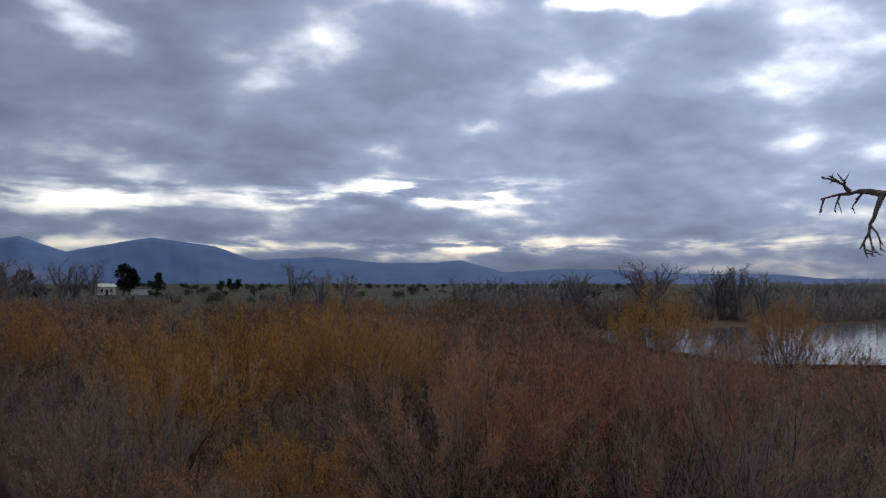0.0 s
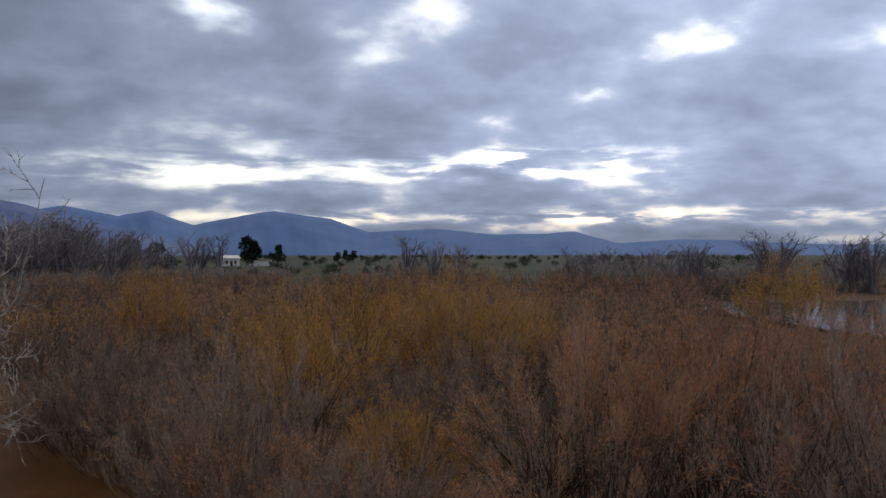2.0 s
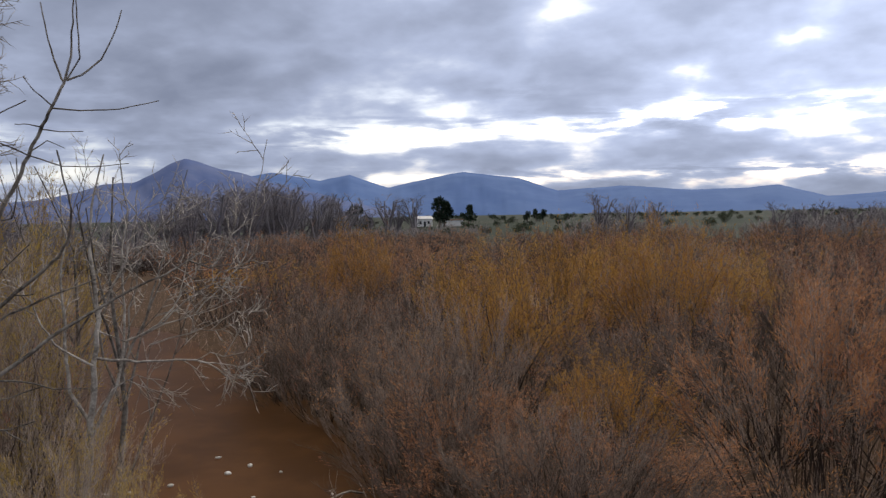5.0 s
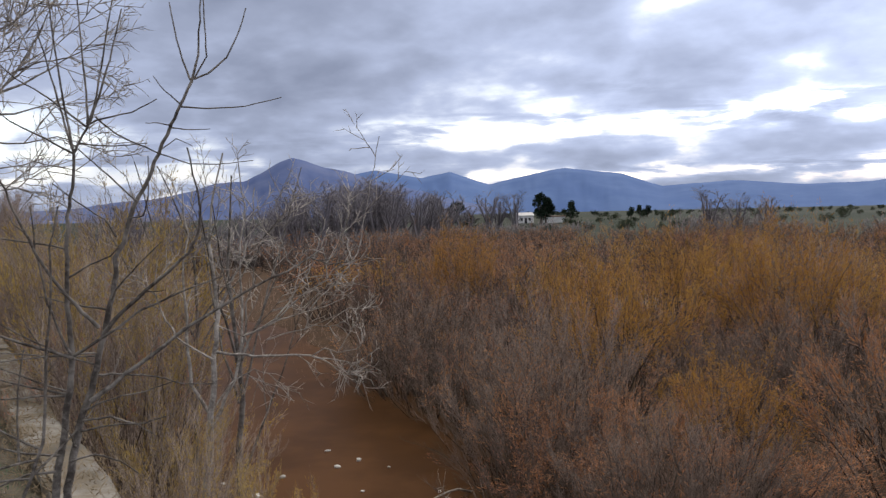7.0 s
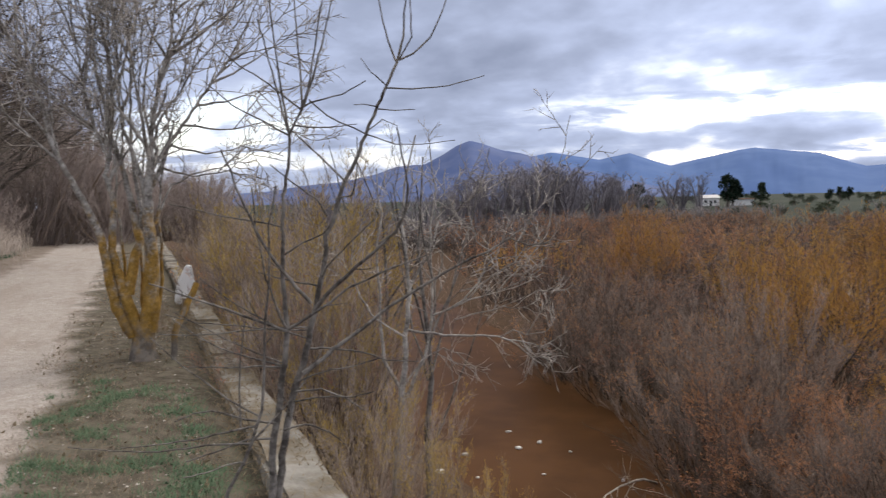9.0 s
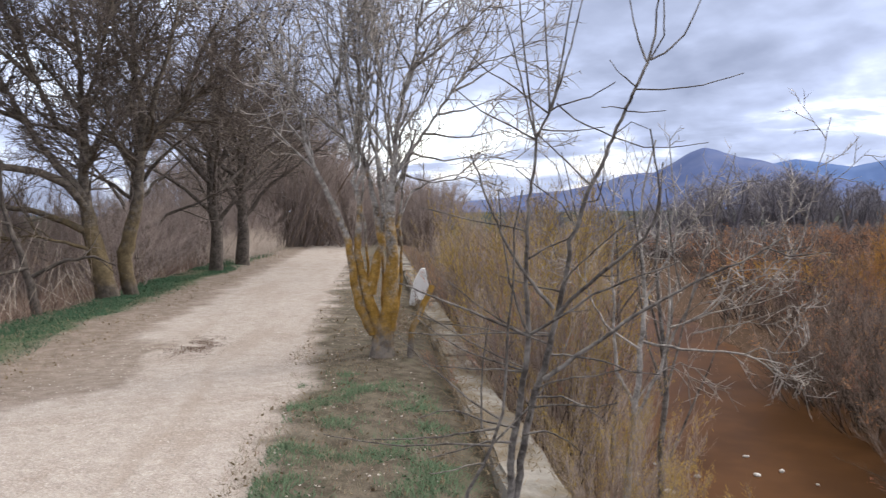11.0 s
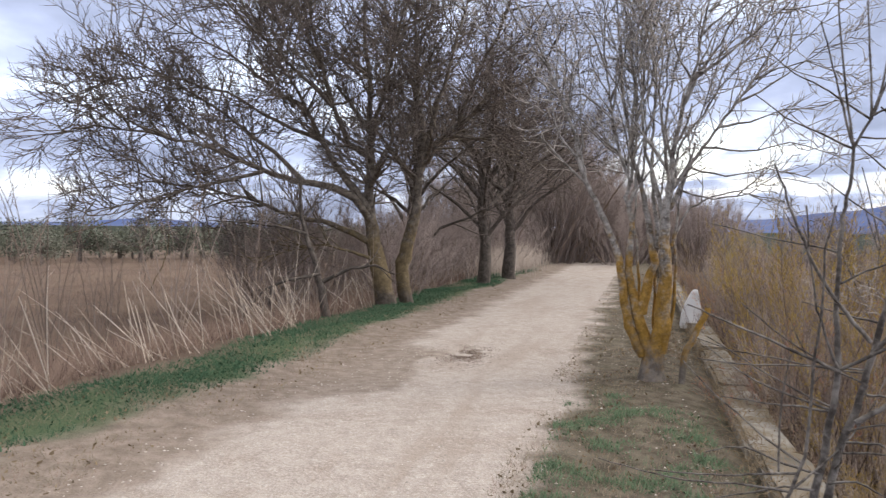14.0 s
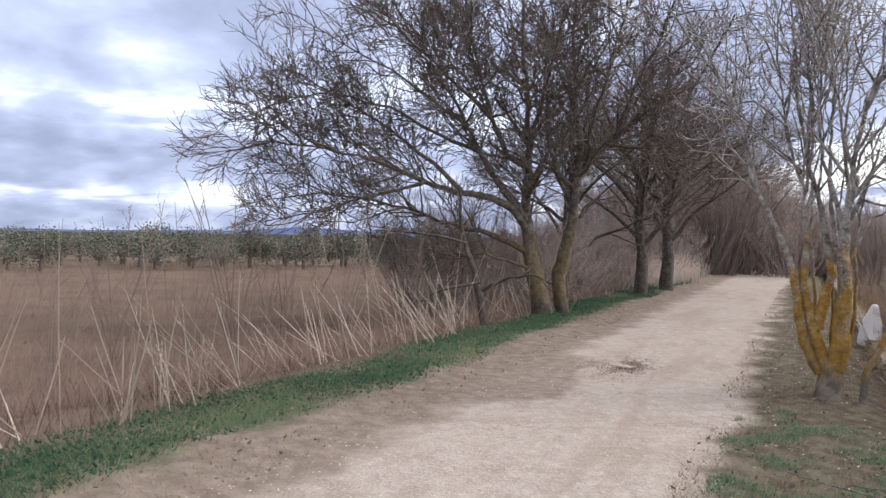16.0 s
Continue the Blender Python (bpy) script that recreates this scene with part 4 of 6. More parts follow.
def spreading_tree():
    """The great tree at the field's edge: two trunks from one root, with a wide dense crown."""
    random.seed(31)
    base = Vector((-16.1, 3.5, 0))
    w = frame_at(base, 77.5)
    limbs = [
        ([w(0.04, -0.14), w(-0.03, 0.03, 0.02), w(-0.15, 0.57, 0.04), w(-0.27, 1.11, 0.05), w(-0.34, 1.54, 0.07), w(-0.40, 1.98, 0.09), w(-0.36, 2.63, 0.11), w(-0.34, 3.29, 0.13), w(-0.39, 4.05, 0.15), w(-0.45, 4.92, 0.16), w(-0.52, 6.01, 0.18), w(-0.60, 7.32, 0.20)], 0.25, 0.03),
        ([w(0.41, -0.07, 0.40), w(0.29, 0.33, 0.35), w(0.26, 0.78, 0.30), w(0.39, 1.33, 0.25), w(0.49, 1.77, 0.20), w(0.55, 2.21, 0.15), w(0.59, 2.64, 0.10), w(0.72, 2.96, 0.05), w(0.98, 3.23), w(1.29, 3.44, -0.05), w(1.71, 3.81, -0.10), w(2.23, 4.13, -0.15), w(2.84, 4.44, -0.20)], 0.2, 0.02),
        ([w(0.60, 2.66, 0.40), w(0.65, 3.34, 0.48), w(0.55, 4.12, 0.56), w(0.48, 5.03, 0.64), w(0.52, 6.17, 0.72), w(0.56, 7.43, 0.80)], 0.1, 0.022),
        ([w(-0.36, 1.65), w(-0.67, 2.08, -0.13), w(-1.04, 2.28, -0.27), w(-1.67, 2.34, -0.40), w(-2.29, 2.52, -0.53), w(-2.90, 2.81, -0.67), w(-3.51, 3.00, -0.80), w(-4.20, 3.14, -0.93), w(-5.10, 3.22, -1.07), w(-5.92, 3.04, -1.20)], 0.1, 0.012),
        ([w(-0.38, 1.81), w(-0.80, 2.41, 0.10), w(-1.03, 2.74, 0.20), w(-1.32, 3.19, 0.30), w(-1.56, 3.70, 0.40), w(-1.91, 4.32, 0.50), w(-2.27, 4.90, 0.60), w(-2.75, 5.60, 0.70), w(-3.24, 6.42, 0.80)], 0.09, 0.014),
        ([w(-0.31, 1.22), w(-0.73, 1.43, 0.11), w(-1.29, 1.62, 0.23), w(-2.09, 1.80, 0.34), w(-2.78, 2.07, 0.45), w(-3.60, 2.24, 0.56), w(-4.55, 2.35, 0.68), w(-5.52, 2.28, 0.79), w(-6.26, 2.14, 0.90)], 0.075, 0.01),
        ([w(-0.35, 2.84), w(-0.74, 3.04, -0.18), w(-1.05, 3.76, -0.36), w(-1.26, 4.56, -0.54), w(-1.46, 5.35, -0.72), w(-1.56, 6.31, -0.90)], 0.075, 0.014),
        ([w(-1.56, 2.33, -0.40), w(-2.13, 2.92, -0.20), w(-3.05, 3.58), w(-3.98, 4.15, 0.20), w(-4.95, 4.74, 0.40), w(-5.88, 5.17, 0.60)], 0.055, 0.01),
        ([w(-2.28, 2.51, -0.60), w(-2.85, 2.33, -0.90), w(-3.60, 2.10, -1.20), w(-4.33, 1.86, -1.50), w(-4.97, 1.72, -1.80)], 0.04, 0.009),
        ([w(0.72, 2.99, 0.30), w(0.83, 3.65, 0.36), w(1.09, 4.44, 0.42), w(1.30, 5.22, 0.48), w(1.52, 6.12, 0.54), w(1.62, 7.02, 0.60)], 0.075, 0.014),
        ([w(0.99, 3.25, 0.20), w(1.54, 3.33, 0.33), w(2.11, 3.15, 0.47), w(2.74, 3.03, 0.60)], 0.045, 0.01),
        ([w(0.55, 4.12, 0.50), w(0.21, 4.83, 0.73), w(0.08, 5.67, 0.97), w(0.01, 6.77, 1.20)], 0.05, 0.014),
        ([w(-0.36, 3.29, 0.10), w(-0.11, 3.98, -0.33), w(0.09, 4.73, -0.77), w(0.28, 5.62, -1.20)], 0.055, 0.014),
        ([w(-1.56, 3.70, 0.40), w(-2.27, 4.23, 0.65), w(-3.24, 4.96, 0.90), w(-4.36, 5.59, 1.15), w(-5.40, 6.24, 1.40)], 0.045, 0.01),
        ([w(-1.32, 3.19, 0.30), w(-2.07, 3.49, 0.08), w(-3.02, 3.99, -0.14), w(-4.16, 4.27, -0.36), w(-4.95, 4.12, -0.58), w(-5.62, 3.76, -0.80)], 0.045, 0.01),
        ([w(-1.05, 3.75, -0.40), w(-1.86, 4.51, -0.80), w(-2.62, 5.22, -1.20), w(-3.34, 5.89, -1.60)], 0.045, 0.01),
        ([w(1.30, 3.45), w(1.57, 4.29, -0.40), w(1.92, 4.93, -0.80), w(2.15, 5.62, -1.20)], 0.045, 0.01),
        ([w(-0.26, 0.89), w(-0.71, 1.06, -0.20), w(-1.23, 1.21, -0.40), w(-1.74, 1.08, -0.60), w(-2.44, 0.89, -0.80)], 0.04, 0.008),
    ]
    # a second order of limbs fills the crown
    for pts, r0, r1 in list(limbs):
        for _ in range(12):
            t = rnd(0.28, 0.9)
            p, dd = along([Vector(q) for q in pts], t)
            nd = wobbly(dd + Vector((0, 0, 0.1)), 0.95)
            limbs.append((limb_path(p, nd, rnd(1.3, 2.5) * (1.2 - 0.7 * t), 5, 0.26, 0.07), min(0.026, r0 * 0.3), 0.008))
    spec = [(13, 1.3, 0.58, 0.22, 0.05), (7, 0.78, 0.48, 0.2, 0.06), (3, 0.42, 0.4, 0.15, 0.06)]
    tree("tree", "wide bare deciduous tree with twin trunks and dense dark twigs", base, limbs, spec, BARK_TREE, TWIG_DARK, "trees along the track", 9, first=0, least=0.0066, taper=1.8)


spreading_tree()


def roadside_tree(seed, base, az, s, label, dense):
    random.seed(seed)
    w = frame_at(base, az)
    limbs = [([w(0, -0.1), w(0.03, 1.2 * s), w(-0.05, 2.6 * s), w(0.1 * s, 4.4 * s), w(0.0, 7.0 * s)], 0.21 * s, 0.03)]
    for i in range(11):
        a, z0 = math.tau * i * 0.382, 1.3 + 0.26 * i
        out, top = rnd(1.8, 3.6) * s, (z0 + rnd(1.3, 3.2)) * s
        c, d = math.cos(a), math.sin(a)
        limbs.append(([w(0, z0 * s), w(c * out * 0.3, z0 * s + (top - z0 * s) * 0.4, d * out * 0.3), w(c * out * 0.7, z0 * s + (top - z0 * s) * 0.75, d * out * 0.7), w(c * out, top, d * out)], 0.07 * s, 0.014))
    spec = [(dense + 2, 1.9 * s, 0.5, 0.25, 0.05), (8, 0.9 * s, 0.5, 0.25, 0.05), (4, 0.42 * s, 0.55, 0.25, 0.04)]
    tree("tree", label, base, limbs, spec, BARK_DARK, TWIG_DARK, "trees along the track", 7, first=0, least=0.006)


roadside_tree(33, Vector((-21.5, 7.2, 0)), 72.0, 0.95, "dark-trunked bare tree standing beside the gravel track", 6)
roadside_tree(34, Vector((-23.6, 8.7, 0)), 70.0, 1.05, "dark-trunked bare tree standing beside the gravel track", 6)
roadside_tree(35, Vector((-27.5, 9.3, 0)), 68.0, 1.0, "bare tree in the thicket beside the gravel track", 5)
roadside_tree(36, Vector((-31.5, 11.6, 0)), 68.0, 1.0, "bare tree in the thicket beside the gravel track", 5)
roadside_tree(37, Vector((-20.5, 5.0, 0)), 74.0, 0.8, "bare tree behind the twin-trunked tree", 6)


def leaning_tree():
    random.seed(39)
    base = Vector((-14.3, 2.1, 0))
    w = frame_at(base, 80.0)
    limbs = []
    limbs.append(([w(0, -0.1), w(-0.08, 0.5), w(-0.25, 1.1), w(-0.45, 1.7, 0.2), w(-0.5, 2.4, 0.3)], 0.085, 0.02))
    limbs.append(([w(-0.1, 0.6), w(0.4, 0.85, -0.1), w(0.8, 0.9, -0.2), w(1.1, 0.75, -0.2)], 0.04, 0.012))
    limbs.append(([w(-0.12, 0.75), w(-0.6, 0.65, -0.2), w(-1.0, 0.5, -0.3), w(-1.25, 0.15, -0.3)], 0.035, 0.010))
    limbs.append(([w(-0.35, 1.4, 0.1), w(-1.0, 1.55, 0.0), w(-1.9, 1.6, -0.1)], 0.03, 0.008))
    spec = [(5, 0.7, 0.6, 0.25, 0.02), (3, 0.35, 0.6, 0.25, 0.02)]
    tree("tree", "small dark leaning tree with drooping dead branches", base, limbs, spec, BARK_DARK, TWIG_DARK, "trees along the track", 7)


leaning_tree()


def sapling():
    """The slender forked sapling at the wall: two stems, an arched low branch and whippy shoots."""
    random.seed(41)
    base = Vector((-3.2, 2.36, 0.0))
    w = frame_at(base, 52.0)
    limbs = [
        ([w(-0.06, 0.06), w(-0.04, 0.36, 0.00), w(-0.02, 0.59, 0.01), w(0.01, 0.77, 0.01), w(0.03, 0.90, 0.02), w(0.05, 1.04, 0.02), w(0.04, 1.17, 0.03), w(0.04, 1.33, 0.03), w(0.04, 1.44, 0.03), w(0.05, 1.56, 0.04), w(0.07, 1.67, 0.04), w(0.08, 1.80, 0.05), w(0.13, 1.90, 0.05)], 0.0170, 0.0051),
        ([w(-0.02, 0.06), w(-0.01, 0.35, 0.02), w(0.01, 0.53, 0.03), w(0.05, 0.71, 0.05), w(0.09, 0.85, 0.06), w(0.13, 0.98, 0.08), w(0.16, 1.11, 0.09), w(0.20, 1.25, 0.11), w(0.22, 1.39, 0.13), w(0.29, 1.60, 0.14), w(0.35, 1.71, 0.16), w(0.39, 1.81, 0.17), w(0.45, 1.94, 0.19), w(0.49, 2.01, 0.20), w(0.54, 2.12, 0.22)], 0.0176, 0.0062),
        ([w(0.10, 0.86), w(0.18, 0.91, 0.04), w(0.32, 1.00, 0.07), w(0.49, 1.11, 0.11), w(0.64, 1.19, 0.15), w(0.84, 1.28, 0.19), w(0.95, 1.32, 0.22), w(1.05, 1.37, 0.26), w(1.11, 1.40, 0.30)], 0.0103, 0.0034),
        ([w(1.04, 1.36, 0.30), w(1.14, 1.32, 0.31), w(1.25, 1.33, 0.32)], 0.0043, 0.0026),
        ([w(0.16, 1.11), w(0.20, 1.18, -0.05), w(0.31, 1.28, -0.10), w(0.42, 1.38, -0.15), w(0.46, 1.42, -0.20), w(0.49, 1.51, -0.25), w(0.49, 1.59, -0.30), w(0.47, 1.66, -0.35), w(0.44, 1.79, -0.40)], 0.0095, 0.0034),
        ([w(0.05, 1.04), w(0.18, 1.12, -0.03), w(0.29, 1.20, -0.05), w(0.42, 1.26, -0.08), w(0.59, 1.32, -0.10)], 0.0069, 0.0030),
        ([w(0.14, 1.14), w(0.06, 1.24, -0.03), w(-0.01, 1.34, -0.07), w(-0.06, 1.44, -0.10), w(-0.11, 1.56, -0.13), w(-0.14, 1.66, -0.17), w(-0.17, 1.73, -0.20)], 0.0086, 0.0030),
        ([w(0.05, 1.03), w(-0.06, 1.08, -0.03), w(-0.24, 1.16, -0.05), w(-0.38, 1.22, -0.08), w(-0.45, 1.25, -0.10)], 0.0069, 0.0026),
        ([w(-0.24, 0.18, -0.15), w(-0.19, 0.46, -0.14), w(-0.13, 0.57, -0.14), w(-0.06, 0.76, -0.13), w(-0.04, 1.02, -0.12), w(-0.02, 1.23, -0.11), w(-0.01, 1.45, -0.11), w(0.02, 1.60, -0.10)], 0.0086, 0.0034),
        ([w(0.04, 1.05), w(0.01, 1.12, -0.03), w(-0.03, 1.25, -0.05), w(-0.06, 1.45, -0.08), w(-0.07, 1.60, -0.10)], 0.0060, 0.0026),
        ([w(0.08, 1.80, 0.05), w(0.05, 1.92, 0.06), w(0.03, 2.01, 0.08), w(0.00, 2.14, 0.09), w(-0.03, 2.26, 0.10)], 0.0052, 0.0026),
        ([w(0.08, 1.80, 0.05), w(0.06, 1.93, 0.04), w(0.04, 2.09, 0.03), w(0.02, 2.28, 0.01), w(0.01, 2.41)], 0.0052, 0.0026),
        ([w(0.13, 1.90, 0.05), w(0.13, 2.03, 0.07), w(0.12, 2.21, 0.08), w(0.11, 2.41, 0.10)], 0.0052, 0.0026),
        ([w(0.13, 1.90, 0.05), w(0.17, 2.03, 0.08), w(0.20, 2.21, 0.12), w(0.24, 2.42, 0.15)], 0.0052, 0.0026),
        ([w(0.14, 1.92, 0.05), w(0.19, 2.07, 0.07), w(0.23, 2.21, 0.08), w(0.27, 2.37, 0.10)], 0.0052, 0.0026),
        ([w(0.13, 1.91, 0.05), w(0.17, 1.93, 0.03), w(0.29, 1.96, 0.02), w(0.38, 2.01)], 0.0043, 0.0022),
        ([w(0.10, 1.84, 0.05), w(0.17, 1.83, 0.03), w(0.25, 1.83, 0.02), w(0.34, 1.84)], 0.0039, 0.0017),
        ([w(0.16, 1.94, 0.05), w(0.23, 1.88, 0.08), w(0.39, 1.81, 0.11), w(0.51, 1.77, 0.14), w(0.63, 1.77, 0.17), w(0.78, 1.79, 0.20)], 0.0039, 0.0017),
        ([w(0.13, 1.90, 0.05), w(0.05, 1.97, 0.09), w(-0.02, 2.03, 0.12), w(-0.11, 2.09, 0.16), w(-0.22, 2.20, 0.20)], 0.0043, 0.0022),
        ([w(0.08, 1.80, 0.05), w(-0.02, 1.86, 0.10), w(-0.14, 1.93, 0.15), w(-0.25, 2.03, 0.20)], 0.0043, 0.0022),
        ([w(0.30, 1.62, 0.12), w(0.20, 1.72, 0.13), w(0.12, 1.80, 0.14), w(0.07, 1.85, 0.15)], 0.0043, 0.0022),
        ([w(0.26, 1.55, 0.12), w(0.32, 1.56, 0.08), w(0.34, 1.64, 0.04), w(0.34, 1.79)], 0.0043, 0.0022),
        ([w(0.22, 1.48, 0.10), w(0.18, 1.55, 0.10), w(0.08, 1.62, 0.10), w(-0.00, 1.69, 0.10)], 0.0043, 0.0022),
        ([w(0.54, 2.12, 0.22), w(0.52, 2.18, 0.25), w(0.49, 2.30, 0.27), w(0.47, 2.46, 0.30)], 0.0052, 0.0026),
        ([w(0.54, 2.12, 0.22), w(0.57, 2.23, 0.21), w(0.58, 2.37, 0.21), w(0.59, 2.51, 0.20)], 0.0060, 0.0026),
        ([w(0.55, 2.13, 0.22), w(0.60, 2.22, 0.18), w(0.59, 2.33, 0.14), w(0.58, 2.45, 0.10)], 0.0039, 0.0026),
        ([w(0.55, 2.13, 0.22), w(0.61, 2.16, 0.23), w(0.69, 2.23, 0.23), w(0.75, 2.35, 0.24), w(0.78, 2.45, 0.25)], 0.0052, 0.0026),
        ([w(0.49, 2.01, 0.20), w(0.59, 2.00, 0.17), w(0.74, 2.01, 0.13), w(0.89, 2.05, 0.10)], 0.0039, 0.0019),
        ([w(0.49, 2.02, 0.20), w(0.43, 2.08, 0.23), w(0.39, 2.14, 0.25)], 0.0034, 0.0017),
        ([w(0.45, 1.93, 0.18), w(0.40, 1.94, 0.19), w(0.35, 1.94, 0.20)], 0.0030, 0.0017),
        ([w(0.45, 1.92, 0.18), w(0.51, 1.91, 0.14), w(0.59, 1.91, 0.10)], 0.0030, 0.0017),
        ([w(0.39, 1.82, 0.15), w(0.46, 1.87, 0.12), w(0.52, 1.84, 0.10)], 0.0030, 0.0017),
        ([w(0.66, 1.20, 0.15), w(0.63, 1.31, 0.13), w(0.61, 1.45, 0.12), w(0.59, 1.60, 0.10)], 0.0043, 0.0022),
        ([w(0.04, 1.44, 0.03), w(-0.03, 1.46, 0.05), w(-0.19, 1.49, 0.08), w(-0.39, 1.54, 0.10)], 0.0043, 0.0022),
        ([w(0.04, 1.33, 0.03), w(0.12, 1.38, -0.01), w(0.19, 1.41, -0.06), w(0.22, 1.45, -0.10)], 0.0043, 0.0022),
        ([w(-0.02, 0.61), w(-0.12, 0.63, -0.05), w(-0.25, 0.60, -0.10), w(-0.34, 0.59, -0.15)], 0.0052, 0.0022),
        ([w(-0.01, 0.67), w(-0.12, 0.70, -0.03), w(-0.25, 0.75, -0.05), w(-0.31, 0.75, -0.08), w(-0.38, 0.73, -0.10)], 0.0052, 0.0022),
        ([w(0.07, 0.79), w(0.17, 0.80, -0.03), w(0.26, 0.77, -0.07), w(0.33, 0.72, -0.10)], 0.0052, 0.0022),
        ([w(0.02, 0.64), w(0.11, 0.65, 0.03), w(0.20, 0.60, 0.07), w(0.27, 0.53, 0.10)], 0.0052, 0.0022),
        ([w(0.13, 0.96), w(0.20, 0.95, 0.04), w(0.35, 0.92, 0.07), w(0.45, 0.87, 0.11), w(0.59, 0.85, 0.15)], 0.0052, 0.0022),
        ([w(-0.14, 0.69, -0.10), w(-0.14, 0.84, -0.10), w(-0.13, 0.98, -0.10), w(-0.11, 1.09, -0.10)], 0.0043, 0.0026),
    ]
    # thin side shoots
    for _ in range(16):
        pts, _, _ = limbs[random.choice((0, 0, 1, 1, 8))]
        p, d = along([Vector(q) for q in pts], rnd(0.15, 0.5))
        a = rnd(0, math.tau)
        out = Vector((math.cos(a), math.sin(a), rnd(-0.15, 0.6)))
        limbs.append((limb_path(p, out.normalized(), rnd(0.3, 0.75), 4, 0.13, 0.03), rnd(0.0035, 0.005), 0.002))
    spec = [(2, 0.16, 0.5, 0.12, 0.05), (1, 0.06, 0.5, 0.15, 0.02)]
    tree("sapling", "slender leafless grey sapling with forked stems beside the wall", base, limbs, spec, BARK_SAPLING, BARK_SAPLING, "saplings by the wall", 7, first=2, category="sapling", singly=True, least=0.0018, last=8, crook=0.0)


sapling()


def pale_sapling():
    """A bushy bare tree rooted below the wall, with bleached arching twigs."""
    random.seed(43)
    base = Vector((-4.6, 5.6, -1.6))
    w = frame_at(base, 43.5)
    limbs = [
        ([w(-0.83, 0.38), w(-0.77, 1.12, 0.03), w(-0.72, 1.62, 0.05), w(-0.68, 2.03, 0.08), w(-0.65, 2.39, 0.10), w(-0.67, 2.71, 0.12), w(-0.70, 3.03, 0.15), w(-0.65, 3.35, 0.18), w(-0.57, 3.67, 0.20)], 0.034, 0.006),
        ([w(-0.67, 2.10), w(-0.38, 2.05, -0.05), w(-0.17, 2.06, -0.10), w(0.05, 2.05, -0.15), w(0.17, 2.00, -0.20), w(0.28, 1.91, -0.25), w(0.32, 1.82, -0.30)], 0.012, 0.004),
        ([w(0.04, 2.05, -0.20), w(0.14, 2.12, -0.27), w(0.23, 2.09, -0.33), w(0.38, 2.12, -0.40)], 0.006, 0.003),
        ([w(0.07, 2.04, -0.20), w(0.21, 2.01, -0.17), w(0.33, 1.98, -0.13), w(0.46, 1.91, -0.10)], 0.006, 0.003),
        ([w(-0.66, 2.31), w(-0.46, 2.21, 0.05), w(-0.26, 2.27, 0.10), w(-0.09, 2.45, 0.15), w(0.07, 2.67, 0.20), w(0.17, 2.90, 0.25), w(0.25, 3.13, 0.30)], 0.012, 0.004),
        ([w(-0.38, 2.24), w(-0.18, 2.36, -0.07), w(0.01, 2.54, -0.15), w(0.17, 2.64, -0.22), w(0.28, 2.83, -0.30)], 0.008, 0.003),
        ([w(-0.33, 2.26), w(-0.10, 2.34, 0.10), w(0.14, 2.37, 0.20), w(0.40, 2.45, 0.30)], 0.007, 0.003),
        ([w(-0.28, 2.16, 0.10), w(-0.07, 2.22), w(0.14, 2.30, -0.10), w(0.36, 2.42, -0.20)], 0.007, 0.003),
        ([w(-0.66, 2.40), w(-0.55, 2.62, 0.05), w(-0.43, 2.85, 0.10), w(-0.36, 3.12, 0.15), w(-0.33, 3.39, 0.20)], 0.01, 0.004),
        ([w(-0.69, 2.04), w(-0.91, 2.17, 0.05), w(-1.05, 2.35, 0.10), w(-1.12, 2.58, 0.15), w(-1.10, 2.85, 0.20)], 0.011, 0.004),
        ([w(-0.72, 1.63), w(-0.56, 1.84, 0.10), w(-0.37, 1.91, 0.20), w(-0.13, 1.80, 0.30)], 0.009, 0.003),
        ([w(-0.72, 1.56, 0.10), w(-0.88, 1.83, 0.16), w(-0.89, 2.19, 0.22), w(-0.91, 2.66, 0.28), w(-0.87, 3.03, 0.34), w(-0.90, 3.41, 0.40)], 0.018, 0.005),
        ([w(-0.74, 1.47, 0.10), w(-0.53, 1.82, 0.20), w(-0.45, 2.27, 0.30), w(-0.46, 2.79, 0.40), w(-0.40, 3.26, 0.50), w(-0.44, 3.60, 0.60)], 0.016, 0.005),
        ([w(0.07, 2.67, 0.20), w(-0.08, 2.79, 0.23), w(-0.14, 3.02, 0.27), w(-0.16, 3.30, 0.30)], 0.006, 0.003),
        ([w(0.23, 2.74, 0.20), w(0.33, 2.87, 0.23), w(0.42, 3.06, 0.27), w(0.47, 3.28, 0.30)], 0.006, 0.003),
        ([w(0.50, 2.83, 0.20), w(0.57, 3.14, 0.20), w(0.63, 3.43, 0.20), w(0.71, 3.81, 0.20)], 0.005, 0.003),
        ([w(0.07, 2.40), w(0.30, 2.61, 0.10), w(0.50, 2.83, 0.20)], 0.006, 0.004),
    ]
    spec = [(7, 0.5, 0.5, 0.15, 0.04), (4, 0.26, 0.5, 0.14, 0.02), (2, 0.14, 0.5, 0.15, 0.0)]
    tree("sapling", "bushy bare sapling with bleached arching twigs below the wall", base, limbs, spec, BARK_TWIGGY, BARK_PALE, "saplings by the wall", 6, category="sapling")
    random.seed(44)
